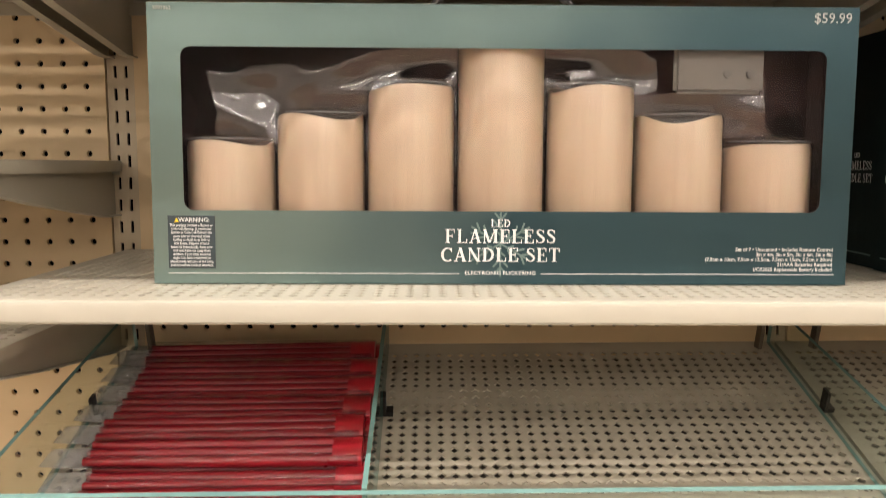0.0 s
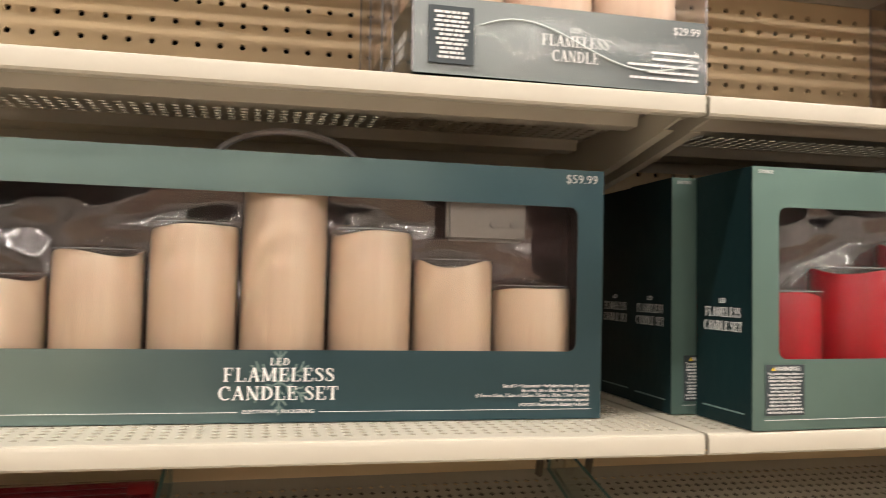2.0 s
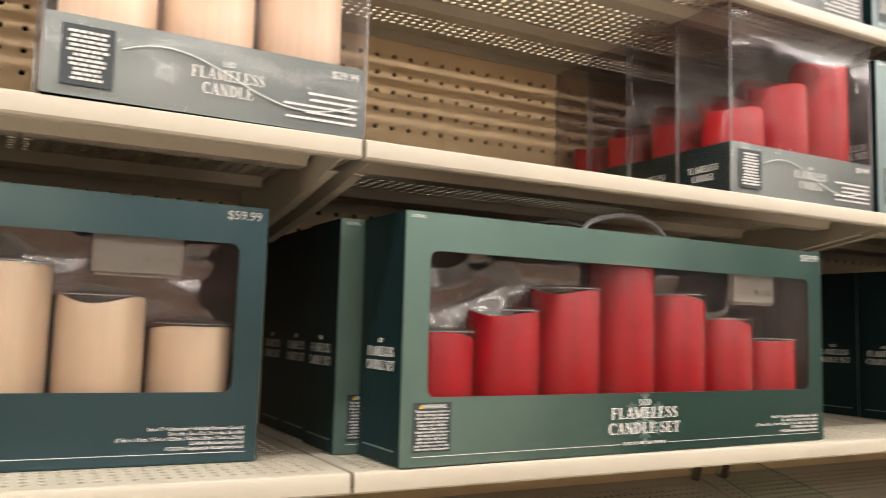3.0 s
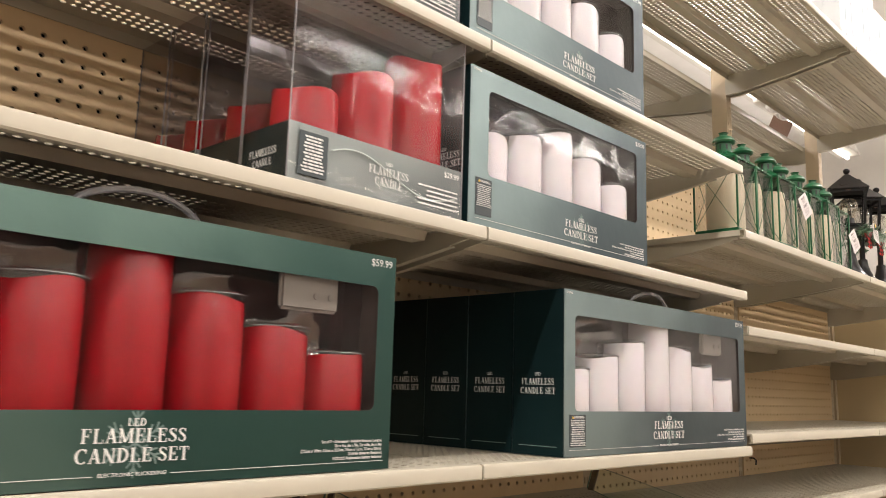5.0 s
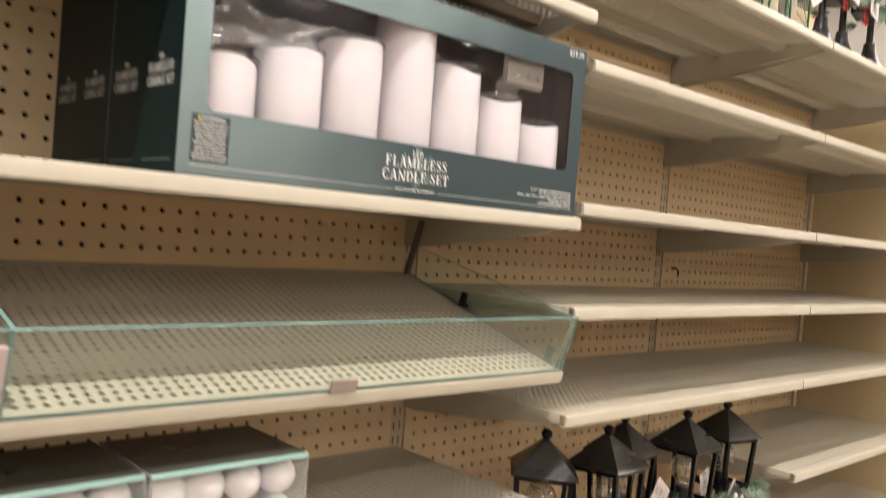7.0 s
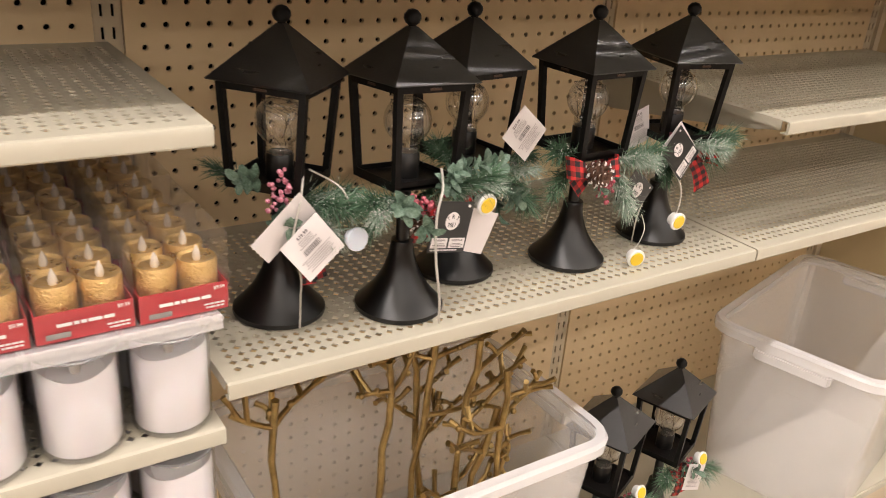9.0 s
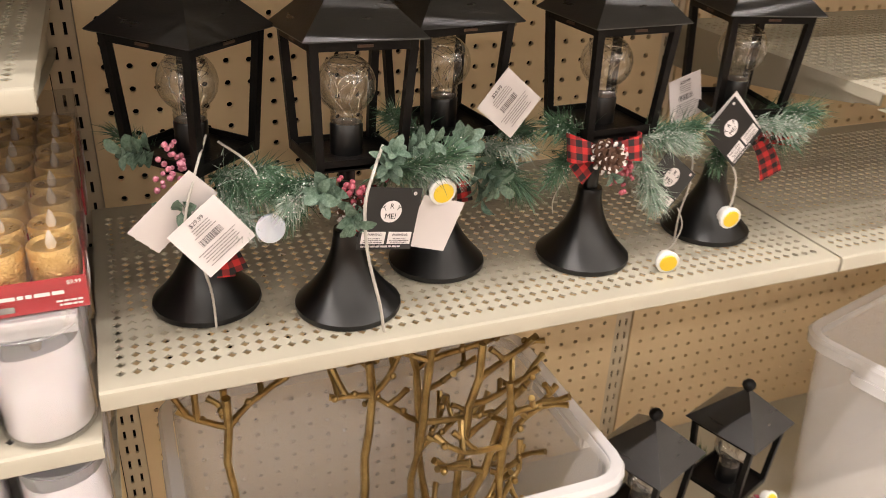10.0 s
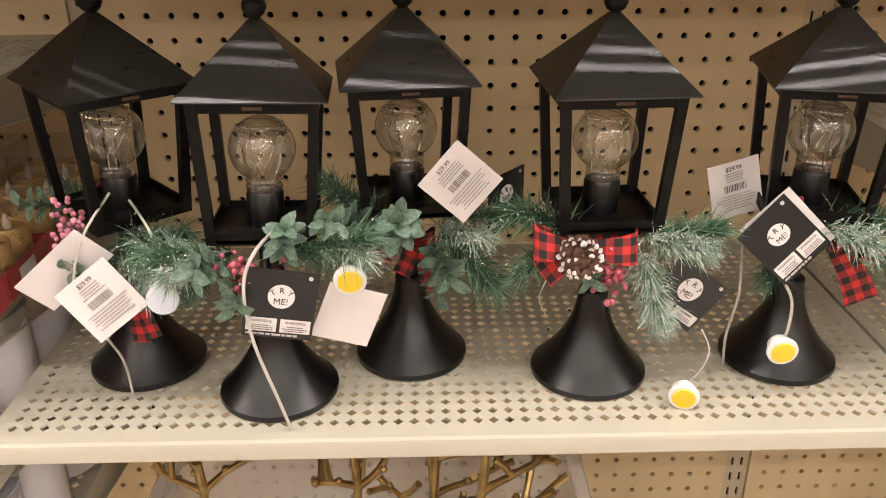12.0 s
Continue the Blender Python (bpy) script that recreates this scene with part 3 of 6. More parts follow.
# ---- shelves ----
def deck_mesh(depth=DEPTH, width=B - 0.004, lip=0.018):
    """A steel deck with diamond holes every half inch, a rolled front lip and stiffening channels beneath."""
    s = Soup()
    g, h, t = 0.0127, 0.0044, 0.0016
    nx = int((width - 0.016) / g)
    ny = int((depth - 0.036) / g)
    x0 = (width - nx * g) / 2
    y0 = -depth + 0.0175
    cor = {}
    for j in range(ny + 1):
        for i in range(nx + 1):
            cor[i, j] = len(s.v)
            s.v.append((x0 + i * g, y0 + j * g, 0))
    low = len(s.v) - 0
    for j in range(ny + 1):
        for i in range(nx + 1):
            s.v.append((x0 + i * g, y0 + j * g, -t))
    for j in range(ny):
        for i in range(nx):
            cx, cy = x0 + (i + 0.5) * g, y0 + (j + 0.5) * g
            n = len(s.v)
            for z in (0, -t):
                s.v += [(cx, cy - h, z), (cx + h, cy, z), (cx, cy + h, z), (cx - h, cy, z)]
            a, b, c, d = cor[i, j], cor[i + 1, j], cor[i + 1, j + 1], cor[i, j + 1]
            s.f += [(a, b, n), (b, n + 1, n), (b, c, n + 1), (c, n + 2, n + 1), (c, d, n + 2), (d, n + 3, n + 2), (d, a, n + 3), (a, n, n + 3)]
            s.f += [(n, n + 1, n + 5, n + 4), (n + 1, n + 2, n + 6, n + 5), (n + 2, n + 3, n + 7, n + 6), (n + 3, n, n + 4, n + 7)]
            a, b, c, d = a + low, b + low, c + low, d + low
            m = n + 4
            s.f += [(b, a, m), (b, m, m + 1), (c, b, m + 1), (c, m + 1, m + 2), (d, c, m + 2), (d, m + 2, m + 3), (a, d, m + 3), (a, m + 3, m)]
            s.m += [0] * 20
    fy, n = -depth + 0.004, len(s.v)
    for off, z in ((0, 0), (low, -t)):
        k = len(s.v)
        s.v += [(0, fy, z), (width, fy, z), (width, 0, z), (0, 0, z)]
        front = [cor[i, 0] + off for i in range(nx + 1)]
        right = [cor[nx, j] + off for j in range(ny + 1)]
        rear = [cor[i, ny] + off for i in range(nx, -1, -1)]
        left = [cor[0, j] + off for j in range(ny, -1, -1)]
        for q, side in enumerate((front, right, rear, left)):
            s.f.append((k + q, k + (q + 1) % 4, *side[::-1]))
            s.m.append(0)
    for q in range(4):
        s.f.append((n + q, n + (q + 1) % 4, n + 4 + (q + 1) % 4, n + 4 + q))
        s.m.append(0)
    return s


def lip_mesh(depth, width, lip=0.018):
    t = 0.0016
    out = [(-depth + 0.0041, 0), (-depth + 0.0012, -0.0012), (-depth, -0.004), (-depth, -lip + 0.002), (-depth + 0.002, -lip),
           (-depth + 0.012, -lip), (-depth + 0.012, -lip + 0.0015), (-depth + 0.004, -lip + 0.003), (-depth + 0.0041, -t)]
    return Soup().prism(out, "x", 0, width)


def deck_parts(t, depth=DEPTH, m=None, deck=None):
    """The deck with its lip, channels and flanges, as parts of t."""
    w, k = B - 0.004, 0.0016
    made = [part("deck", deck_mesh(depth), deck or STEEL, t), part("front_lip", lip_mesh(depth, w), STEEL, t, "rolled front lip", smooth=True)]
    for y in (-depth * 0.30, -depth * 0.72):
        made.append(part("channel", Soup().prism([(y - 0.017, -k), (y - 0.012, -0.013), (y + 0.012, -0.013), (y + 0.017, -k)], "x", 0.02, w - 0.02), STEEL, t))
    for x in (0, w - 0.0015):
        made.append(part("side_flange", Soup().box(x, x + 0.0015, -depth + 0.0125, 0, -0.012, -k), STEEL, t))
    made.append(part("rear_flange", Soup().box(0.0016, w - 0.0016, -0.003, -0.0015, -0.016, -k), STEEL, t))
    for o in made:
        if m is not None:
            o.matrix_basis = m


def bracket_mesh(depth=DEPTH):
    s = Soup()
    d = depth
    s.prism([(0.006, -0.002), (0.006, -0.062), (-0.03, -0.062), (-d * 0.55, -0.040), (-d + 0.05, -0.022), (-d + 0.02, -0.017), (-d + 0.02, -0.003)], "x", -0.0016, 0.0016)
    s.prism([(0.003, -0.062), (-0.03, -0.062), (-d * 0.55, -0.040), (-d + 0.05, -0.022), (-d + 0.05, -0.0235), (-d * 0.55, -0.0415), (-0.03, -0.0635), (0.003, -0.0635)], "x", -0.0016, 0.0085)
    s.tube([(-0.0016, -d + 0.035, -0.011), (0.004, -d + 0.035, -0.011)], 0.004, 10)
    return s


def new_shelf(name, label, group):
    t = thing(name, label, "shelf", group)
    deck_parts(t)
    for x in (0.011, B - 0.016):
        b = part("bracket", bracket_mesh(), STEEL, t, "tapered steel bracket")
        b.location.x = x
    return t


plain_shelf = None


def shelf(bay, z, label="almond perforated steel shelf with rolled front lip", tilt=0.0, rear=False, dy=0.0):
    global plain_shelf
    at = pose(bay * B + 0.002, dy, z, tilt)
    if rear:
        at = pose((bay + 1) * B - 0.002, 0.054, z, 0, 0, 180)
    if plain_shelf is None:
        plain_shelf = new_shelf("shelf", label, "store shelves")
        plain_shelf.matrix_basis = at
        return plain_shelf
    o = copy_thing(plain_shelf, at)
    tagged(o, label)
    return o


Z_MAIN, Z_UP, Z_TOP = 1.376, 1.664, 1.912
shelf(0, Z_MAIN).matrix_basis = pose(0.002, 0, Z_MAIN + 0.0066, 0, 0.5, 0)
for bay in (0, 1, 2):
    if bay:
        shelf(bay, Z_MAIN)
    shelf(bay, Z_UP)
    shelf(bay, Z_TOP)
shelf(-1, 1.664)
shelf(-1, 1.485, "empty almond perforated steel shelf")
shelf(-1, 1.330, "empty almond perforated steel shelf")
EMPTY = "empty almond perforated steel shelf, swept clean"
for bay in (3, 4):
    shelf(bay, 1.785, "almond perforated steel shelf holding lanterns")
    for z in (1.598, 1.398, 1.250, 1.098):
        shelf(bay, z, EMPTY)
    shelf(bay, 0.722, "almond perforated steel shelf with lanterns" if bay == 3 else EMPTY)
    shelf(bay, 2.420, "high almond perforated steel shelf")
shelf(4, 0.905, EMPTY)
shelf(0, 0.968, EMPTY)
for bay in (1, 2):
    shelf(bay, 0.968, "almond perforated steel shelf with clear boxes")
    shelf(bay, 0.676, "almond perforated steel shelf with hurricane candles")
    shelf(bay, 0.545, "almond perforated steel shelf with hurricane candles")
for bay in (2, 3, 4):
    shelf(bay, 2.385, "high almond perforated shelf of the next aisle", rear=True)
    shelf(bay, 2.060, "high almond perforated shelf of the next aisle", rear=True)


def base_deck(bay):
    t = thing("base_deck", "solid almond steel base deck with kick plate", "base deck", "gondola base decks", pose(bay * B + 0.002, 0, 0))
    w = B - 0.004
    part("deck", Soup().box(0, w, -0.42, 0, 0.150, 0.170), STEEL, t, bevel=0.003)
    part("kick_plate", Soup().box(0.002, w - 0.002, -0.40, -0.388, 0.0, 0.150), POST, t)


for bay in range(-1, 5):
    base_deck(bay)

END_X = 3.845
t = thing("end_panel", "tan steel end panel closing the shelving run", "panel")
part("sheet", Soup().box(END_X, END_X + 0.02, -0.46, 0.06, 0.0, 1.80), PANEL, t, bevel=0.002)
part("edge_trim", Soup().box(END_X - 0.003, END_X + 0.023, -0.474, -0.461, 0.0, 1.80), STEEL, t, bevel=0.002)
part("corner_post", Soup().box(5 * B + 0.016, END_X - 0.0005, -0.004, 0.05, 0.0, 1.80), POST, t)


# ---- sloped glass-fronted trays ----
def glass_sheet(name, outline, x, thick, parent, label):
    """A pane in the y-z plane at x, with green edges."""
    s = Soup().prism(outline, "x", x - thick / 2, x + thick / 2)
    s.m = [0, 0] + [1] * (len(s.m) - 2)
    return part(name, s, [GLASS, GLASS_EDGE], parent, label)


def tray(bay, ends, dividers, clip):
    t = thing("display_tray", "sloped perforated tray with clear green-edged glass fence", "display tray", "glass-fenced trays", pose(bay * B + 0.002, 0, 1.268))
    tilt = pose(0, 0, 0, 17.2)
    w = B - 0.004
    deck_parts(t, 0.368, tilt, TRAY_STEEL)
    # Added sheet below the deck, so that its holes look shaded.
    shade_sheet = part("shade_sheet", Soup().box(0.005, w - 0.005, -0.352, -0.008, -0.0160, -0.0145), DECK_SHADE, t, "added dark sheet that shades the deck holes")
    shade_sheet.matrix_basis = tilt
    for x in (0.013, w - 0.013):
        b = part("bracket", bracket_mesh(0.368), STEEL, t)
        b.matrix_basis = pose(x, 0, -0.002, 17.2)
    f = Soup().box(0.004, w - 0.004, -0.366, -0.361, 0.001, 0.082)
    f.m = [1, 1, 0, 1, 0, 1]
    fo = part("front_glass", f, [GLASS, GLASS_EDGE], t, "clear glass fence with green edges")
    fo.matrix_basis = tilt
    for x in ends + dividers:
        g = glass_sheet("side_glass" if x in ends else "divider", [(-0.358, 0.001), (-0.004, 0.001), (-0.004, 0.05), (-0.358, 0.081)], x, 0.004, t, "clear glass divider with green edges")
        g.matrix_basis = tilt
        c = part("clip", Soup().box(x + 0.002, x + 0.012, -0.345, -0.33, 0.001, 0.006).box(x + 0.002, x + 0.005, -0.345, -0.33, 0.006, 0.024), CHROME, t)
        c.matrix_basis = tilt
        c = part("clip", Soup().box(x + 0.002, x + 0.012, -0.15, -0.138, 0.001, 0.006).box(x + 0.002, x + 0.005, -0.15, -0.138, 0.006, 0.024), DARK_STEEL, t)
        c.matrix_basis = tilt
    for x in (0.03, w - 0.03):
        part("strut", Soup().prism([(-0.020, -0.002), (-0.034, -0.002), (-0.062, 0.088), (-0.050, 0.090)], "x", x, x + 0.005), STRUT, t, "dark taupe steel strut", bevel=0.001)
    if clip is not None:
        p = part("price_holder", Soup().box(clip, clip + 0.034, -0.370, -0.3665, 0.001, 0.015), MAROON, t, "empty taupe price holder")
        p.matrix_basis = tilt
        q = part("label_holder", Soup().box(0.003, 0.036, -0.3705, -0.3665, 0.004, 0.070), LABEL_PINK, t, "empty pinkish plastic label holder", bevel=0.001)
        q.matrix_basis = tilt


tray(0, [0.006, B - 0.010], [0.300], None)
tray(1, [], [], None)
tray(2, [B - 0.010], [0.040], 0.36)


# ---- boxed candles ----
def candle_mesh(r, h, seed):
    rng = random.Random(seed)
    n, s = 28, Soup()
    ph, amp = rng.uniform(0, 6.28), rng.uniform(0.0018, 0.003)
    rings = [(r * 0.97, 0.0, 0), (r, 0.002, 0), (r, h * 0.5, 0), (r * 0.995, h - 0.004, 1), (r * 0.965, h, 1), (r * 0.86, h - 0.002, 1), (r * 0.7, h - 0.010, 0.6), (r * 0.05, h - 0.012, 0)]
    for rr, z, k in rings:
        for i in range(n):
            a = 2 * math.pi * i / n
            w = amp * k * (math.sin(2 * a + ph) + 0.6 * math.sin(3 * a + 2.1 * ph))
            q = rr * (1 + 0.006 * math.sin(3 * a + ph + 30 * z))
            s.v.append((q * math.cos(a), q * math.sin(a), z + w))
    for j in range(len(rings) - 1):
        for i in range(n):
            k = (i + 1) % n
            s.f.append((j * n + i, j * n + k, (j + 1) * n + k, (j + 1) * n + i))
    s.f += [tuple(range(n))[::-1], tuple((len(rings) - 1) * n + i for i in range(n))]
    s.m = [0] * len(s.f)
    return s


def window_panel(s, W, H, x0, x1, z0, z1, r, t, mat=0, edge=0):
    """A front panel with a round-cornered opening cut through it."""
    inner, outer = [], []
    for cx, cz, a0, ox, oz in ((x1 - r, z1 - r, 0, W, H), (x0 + r, z1 - r, 90, 0, H), (x0 + r, z0 + r, 180, 0, 0), (x1 - r, z0 + r, 270, W, 0)):
        for q in range(5):
            a = radians(a0 + 22.5 * q)
            inner.append((cx + r * math.cos(a), cz + r * math.sin(a)))
            outer.append((ox, oz))
    n = len(inner)
    for y in (0, t):
        base = len(s.v)
        s.v += [(x, y, z) for x, z in inner]
        cor = len(s.v)
        s.v += [(W, y, H), (0, y, H), (0, y, 0), (W, y, 0)]
        for i in range(n):
            j = (i + 1) % n
            if i % 5 != 4:
                s.f.append((base + i, base + j, cor + i // 5))
            else:
                s.f.append((base + i, base + j, cor + (i // 5 + 1) % 4, cor + i // 5))
            s.m.append(mat)
    b0 = base - n - 4
    for i in range(n):
        j = (i + 1) % n
        s.f.append((b0 + i, b0 + j, base + j, base + i))
        s.m.append(edge)


def front_pose(x, z, y=-0.0006):
    return pose(x, y, z, 90, 0, 0)


def side_pose(y, z, x=-0.0006):
    return pose(x, y, z, 90, 0, -90)


WARNING_TEXT = ("This product contains a Button or\nCoin Cell Battery. A swallowed\nButton or Coin Cell Battery can\ncause internal chemical burns\n"
                "leading to death in as little as\ntwo hours. Dispose of used\nbatteries immediately. Keep new\nand used batteries away from\nchildren. If you think batteries\nmight have been swallowed or\nplaced inside any part of the body,\nseek immediate medical attention.")


def warning_label(t, x, z, w, h):
    l = part("warning_label", Soup().box(x, x + w, -0.0008, -0.0002, z, z + h), LABEL_DARK, t, "dark warning label with fine white print")
    letters("WARNING:", w * 0.13, front_pose(x + w * 0.56, z + h * 0.885, -0.0011), LETTER, l)
    part("warning_sign", Soup().prism([(x + w * 0.14, z + h * 0.88), (x + w * 0.24, z + h * 0.88), (x + w * 0.19, z + h * 0.96)], "y", -0.0012, -0.0008), YELLOW, l)
    letters(WARNING_TEXT, w * 0.078, front_pose(x + w * 0.5, z + h * 0.80, -0.0011), LETTER, l, width=w * 0.92)


def snowflake(t, x, z, r, limit):
    s = Soup()
    for k in range(6):
        a = math.pi / 6 + k * math.pi / 3
        d, n = Vector((math.cos(a), math.sin(a))), Vector((-math.sin(a), math.cos(a)))
        arms = [((0, 0), (1, 0)), ((0.45, 0), (0.7, 0.22)), ((0.45, 0), (0.7, -0.22)), ((0.7, 0), (0.92, 0.18)), ((0.7, 0), (0.92, -0.18)), ((0.25, 0), (0.38, 0.14)), ((0.25, 0), (0.38, -0.14))]
        for p, q in arms:
            P, Q = (d * p[0] + n * p[1]) * r, (d * q[0] + n * q[1]) * r
            if z + Q.y > limit:
                Q = P + (Q - P) * ((limit - z - P.y) / (Q.y - P.y)) if z + P.y < limit else P
            if (Q - P).length < r * 0.02:
                continue
            e = (Q - P).normalized()
            m = Vector((-e.y, e.x)) * r * 0.028
            s.prism([tuple(Vector((x, z)) + v) for v in (P - m, Q - m, Q + m, P + m)], "y", -0.0004 - 0.00001 * k, -0.0002)
    part("snowflake_print", s, FAINT, t, "faint printed snowflake")


def wrinkled(x0, x1, y, z0, z1, seed):
    """A thin drawn plastic sheet with soft folds that run mostly sideways."""
    s, nx, nz = Soup(), 72, 30
    for k in (0, 0.0004):
        for j in range(nz + 1):
            for i in range(nx + 1):
                x, z = x0 + (x1 - x0) * i / nx, z0 + (z1 - z0) * j / nz
                w = noise.fractal(Vector((x * 16, z * 42, seed * 3.7)), 0.9, 2.0, 2) * 0.0044
                w += noise.noise(Vector((x * 55 + 4 * z, z * 110, seed * 1.9))) * 0.0012
                s.v.append((x, y + w + k, z))
    n = (nx + 1) * (nz + 1)
    for j in range(nz):
        for i in range(nx):
            a = j * (nx + 1) + i
            q = (a, a + 1, a + nx + 2, a + nx + 1)
            s.f += [q, tuple(n + v for v in q[::-1])]
    s.m = [0] * len(s.f)
    return s


def carton_box(name, label, W, H, D, win, heights, r, wax, foil, seed, title_x, price, size, group, handle=True):
    """A window carton with pillar candles in a moulded clear insert."""
    t = thing(name, label, "candle box", group)
    x0, x1, z0, z1 = win
    s = Soup()
    window_panel(s, W, H, x0, x1, z0, z1, 0.008, 0.0012, 0, 1)
    part("front_panel", s, [foil, LINER], t, "foil carton front with window, sheen in its colour")
    part("carton", Soup().shell(0, W, 0.0013, D, 0, H, 2), FOIL_SIDE, t, "dark green carton sides, shade in their colour")
    part("liner", Soup().shell(0.0012, W - 0.0012, 0.0014, D - 0.004, 0.0012, H - 0.0012, 2), LINER, t, "dark brown inner liner")
    part("window_film", Soup().box(x0 - 0.004, x1 + 0.004, 0.0018, 0.0022, z0 - 0.004, z1 + 0.004), FILM, t, "clear wrinkled window film")
    n = len(heights)
    pitch = 2 * r + 0.0034 if size == "large" else (x1 - x0 + 0.0105) / n
    bl = Soup()
    for i, h in enumerate(heights):
        cx, cy = (x0 + x1) / 2 + (i - (n - 1) / 2) * pitch, 0.0045 + r
        o = part("candle", candle_mesh(r, h, seed * 31 + i), wax, t, smooth=True)
        o.location = (cx, cy, 0.009)
        top = min(h + 0.015, H - 0.004)
        bl.lathe([(r + 0.0012, 0.006), (r + 0.0012, top - 0.004), (r - 0.001, top), (r * 0.5, top + 0.0004)], 24, (cx, cy, 0))
        ring = [(cx + (r + 0.0018) * math.cos(a), cy + (r + 0.0018) * math.sin(a), top - 0.003) for a in [math.pi * q / 16 for q in range(33)]]
        bl.tube(ring, 0.0006, 5, mat=1)
    part("insert", bl, [BLISTER, HANDLE_PLASTIC], t, "clear moulded insert", smooth=True)
    yb = 0.0045 + r + 0.010
    part("insert_sheet", wrinkled(0.003, W - 0.003, yb, 0.004, H - 0.004, seed), INSERT_SHEET, t, "clear wrinkled insert sheet", smooth=True)
    if size == "large":
        part("remote_control", Soup().box(x0 + 0.405, x0 + 0.480, 0.010, 0.018, z1 - 0.034, z1 + 0.006), SILVER_WHITE, t, "white remote control", bevel=0.003)
        b = Soup()
        for dx in (0.044, 0.063):
            b.tube([(x0 + 0.405 + dx, 0.0085, z1 - 0.018), (x0 + 0.405 + dx, 0.0099, z1 - 0.018)], 0.0035, 12)
        part("remote_buttons", b, BUTTON, t)
    k = 1.0 if size == "large" else 0.86
    snowflake(t, title_x, 0.034 * k, 0.028 * k, z0 - 0.0005)
    titled("LED", 0.0085 * k, front_pose(title_x, 0.0480 * k), LETTER, t, width=0.0165 * k)
    titled("FLAMELESS", 0.0155 * k, front_pose(title_x, 0.0345 * k), LETTER, t, width=0.0925 * k)
    titled("CANDLE SET", 0.0155 * k, front_pose(title_x, 0.0190 * k), LETTER, t, width=0.0995 * k)
    letters("ELECTRONIC FLICKERING", 0.0042 * k, front_pose(title_x, 0.0080 * k), LETTER, t, width=0.059 * k)
    part("rule_line", Soup().box(0.012, title_x - 0.034 * k, -0.0006, -0.0002, 0.0085, 0.0090).box(title_x + 0.034 * k, W - 0.010, -0.0006, -0.0002, 0.0085, 0.0090), LETTER, t)
    fine = ("Set of %d \u2022 Unscented \u2022 Includes Remote Control\n3in x 4in, 3in x 5in, 3in x 6in, 3in x 8in\n(7.5cm x 10cm, 7.5cm x 12.5cm, 7.5cm x 15cm, 7.5cm x 20cm)\n"
            "21/AAA Batteries Required\n1/CR2025 Replaceable Battery Included" % n)
    letters(fine, 0.0042 * k, front_pose(W - 0.012, 0.0285 * k), LETTER, t, name="fine_print", align="RIGHT")
    letters(price, 0.0115 * k, front_pose(W - 0.006, H - 0.0125), LETTER, t, name="price", align="RIGHT")
    letters("5707062", 0.0042, front_pose(0.005, H - 0.006), LETTER, t, align="LEFT")
    warning_label(t, 0.0125, 0.0128, 0.0385 * (1 if size == "large" else 0.8), 0.0435 * (1 if size == "large" else 1.1))
    y = D / 2
    letters("LED", 0.0062, side_pose(y, H * 0.475), LETTER, t)
    titled("FLAMELESS", 0.0118, side_pose(y, H * 0.42), LETTER, t, width=0.056)
    titled("CANDLE SET", 0.0118, side_pose(y, H * 0.365), LETTER, t, width=0.060)
    part("side_rule", Soup().box(-0.0006, -0.0002, 0.012, D - 0.012, 0.012, 0.0132), FAINT, t)
    if handle:
        pts = [(W / 2 + 0.062 * math.cos(a), 0.03 + 0.004 * math.sin(3 * a), H - 0.003 + 0.026 * math.sin(a)) for a in [math.pi * i / 14 for i in range(15)]]
        part("handle", Soup().tube(pts, 0.0032, 8), HANDLE_PLASTIC, t, "clear plastic carry handle", smooth=True)
    return t


SILVER_WHITE = surface("grey_white_plastic", (0.24, 0.22, 0.195), rough=0.35, bump=0)
# Red-brown swirls of haze are painted reflections on the wrinkles.
INSERT_SHEET = clear("wrinkled_insert_sheet", (0.82, 0.80, 0.80), 2.2, 0.05, haze=0.08, haze_colour=(0.42, 0.24, 0.235), swirl=9.0)
BUTTON = surface("grey_button", (0.20, 0.185, 0.17), rough=0.3, bump=0)
BLISTER = clear("moulded_clear_insert", (0.98, 0.98, 0.98), 1.22, 0.16, waves=0.03, wave_scale=12.0)
BW, BH, BD = 0.578, 0.228, 0.0885
BIG_WIN = (0.026, 0.553, 0.0608, 0.1932)
BIG_H = [0.108, 0.130, 0.155, 0.197, 0.155, 0.130, 0.108]
GR = "boxed flameless candle sets"
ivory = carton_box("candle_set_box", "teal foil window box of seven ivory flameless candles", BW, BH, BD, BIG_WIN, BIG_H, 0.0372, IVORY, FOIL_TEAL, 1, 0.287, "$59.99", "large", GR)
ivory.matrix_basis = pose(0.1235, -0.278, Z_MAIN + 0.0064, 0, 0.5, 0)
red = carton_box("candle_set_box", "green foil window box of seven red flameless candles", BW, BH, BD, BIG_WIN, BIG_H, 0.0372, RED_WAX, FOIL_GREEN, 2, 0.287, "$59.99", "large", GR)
red.matrix_basis = pose(0.806, -0.358, Z_MAIN + 0.001, 0, 0, 1.2)
for dx, y, a in ((-0.026, -0.266, 0.0), (-0.022, -0.1765, 0.2), (-0.022, -0.0885, 0.0)):
    copy_thing(red, pose(0.806 + dx, y, Z_MAIN + 0.001, 0, 0, a))
white = carton_box("candle_set_box", "blue-green foil window box of seven white flameless candles", BW, BH, BD, BIG_WIN, BIG_H, 0.0372, WHITE_WAX, FOIL_BLUE, 3, 0.287, "$59.99", "large", GR)
white.matrix_basis = pose(1.695, -0.355, Z_MAIN + 0.001)
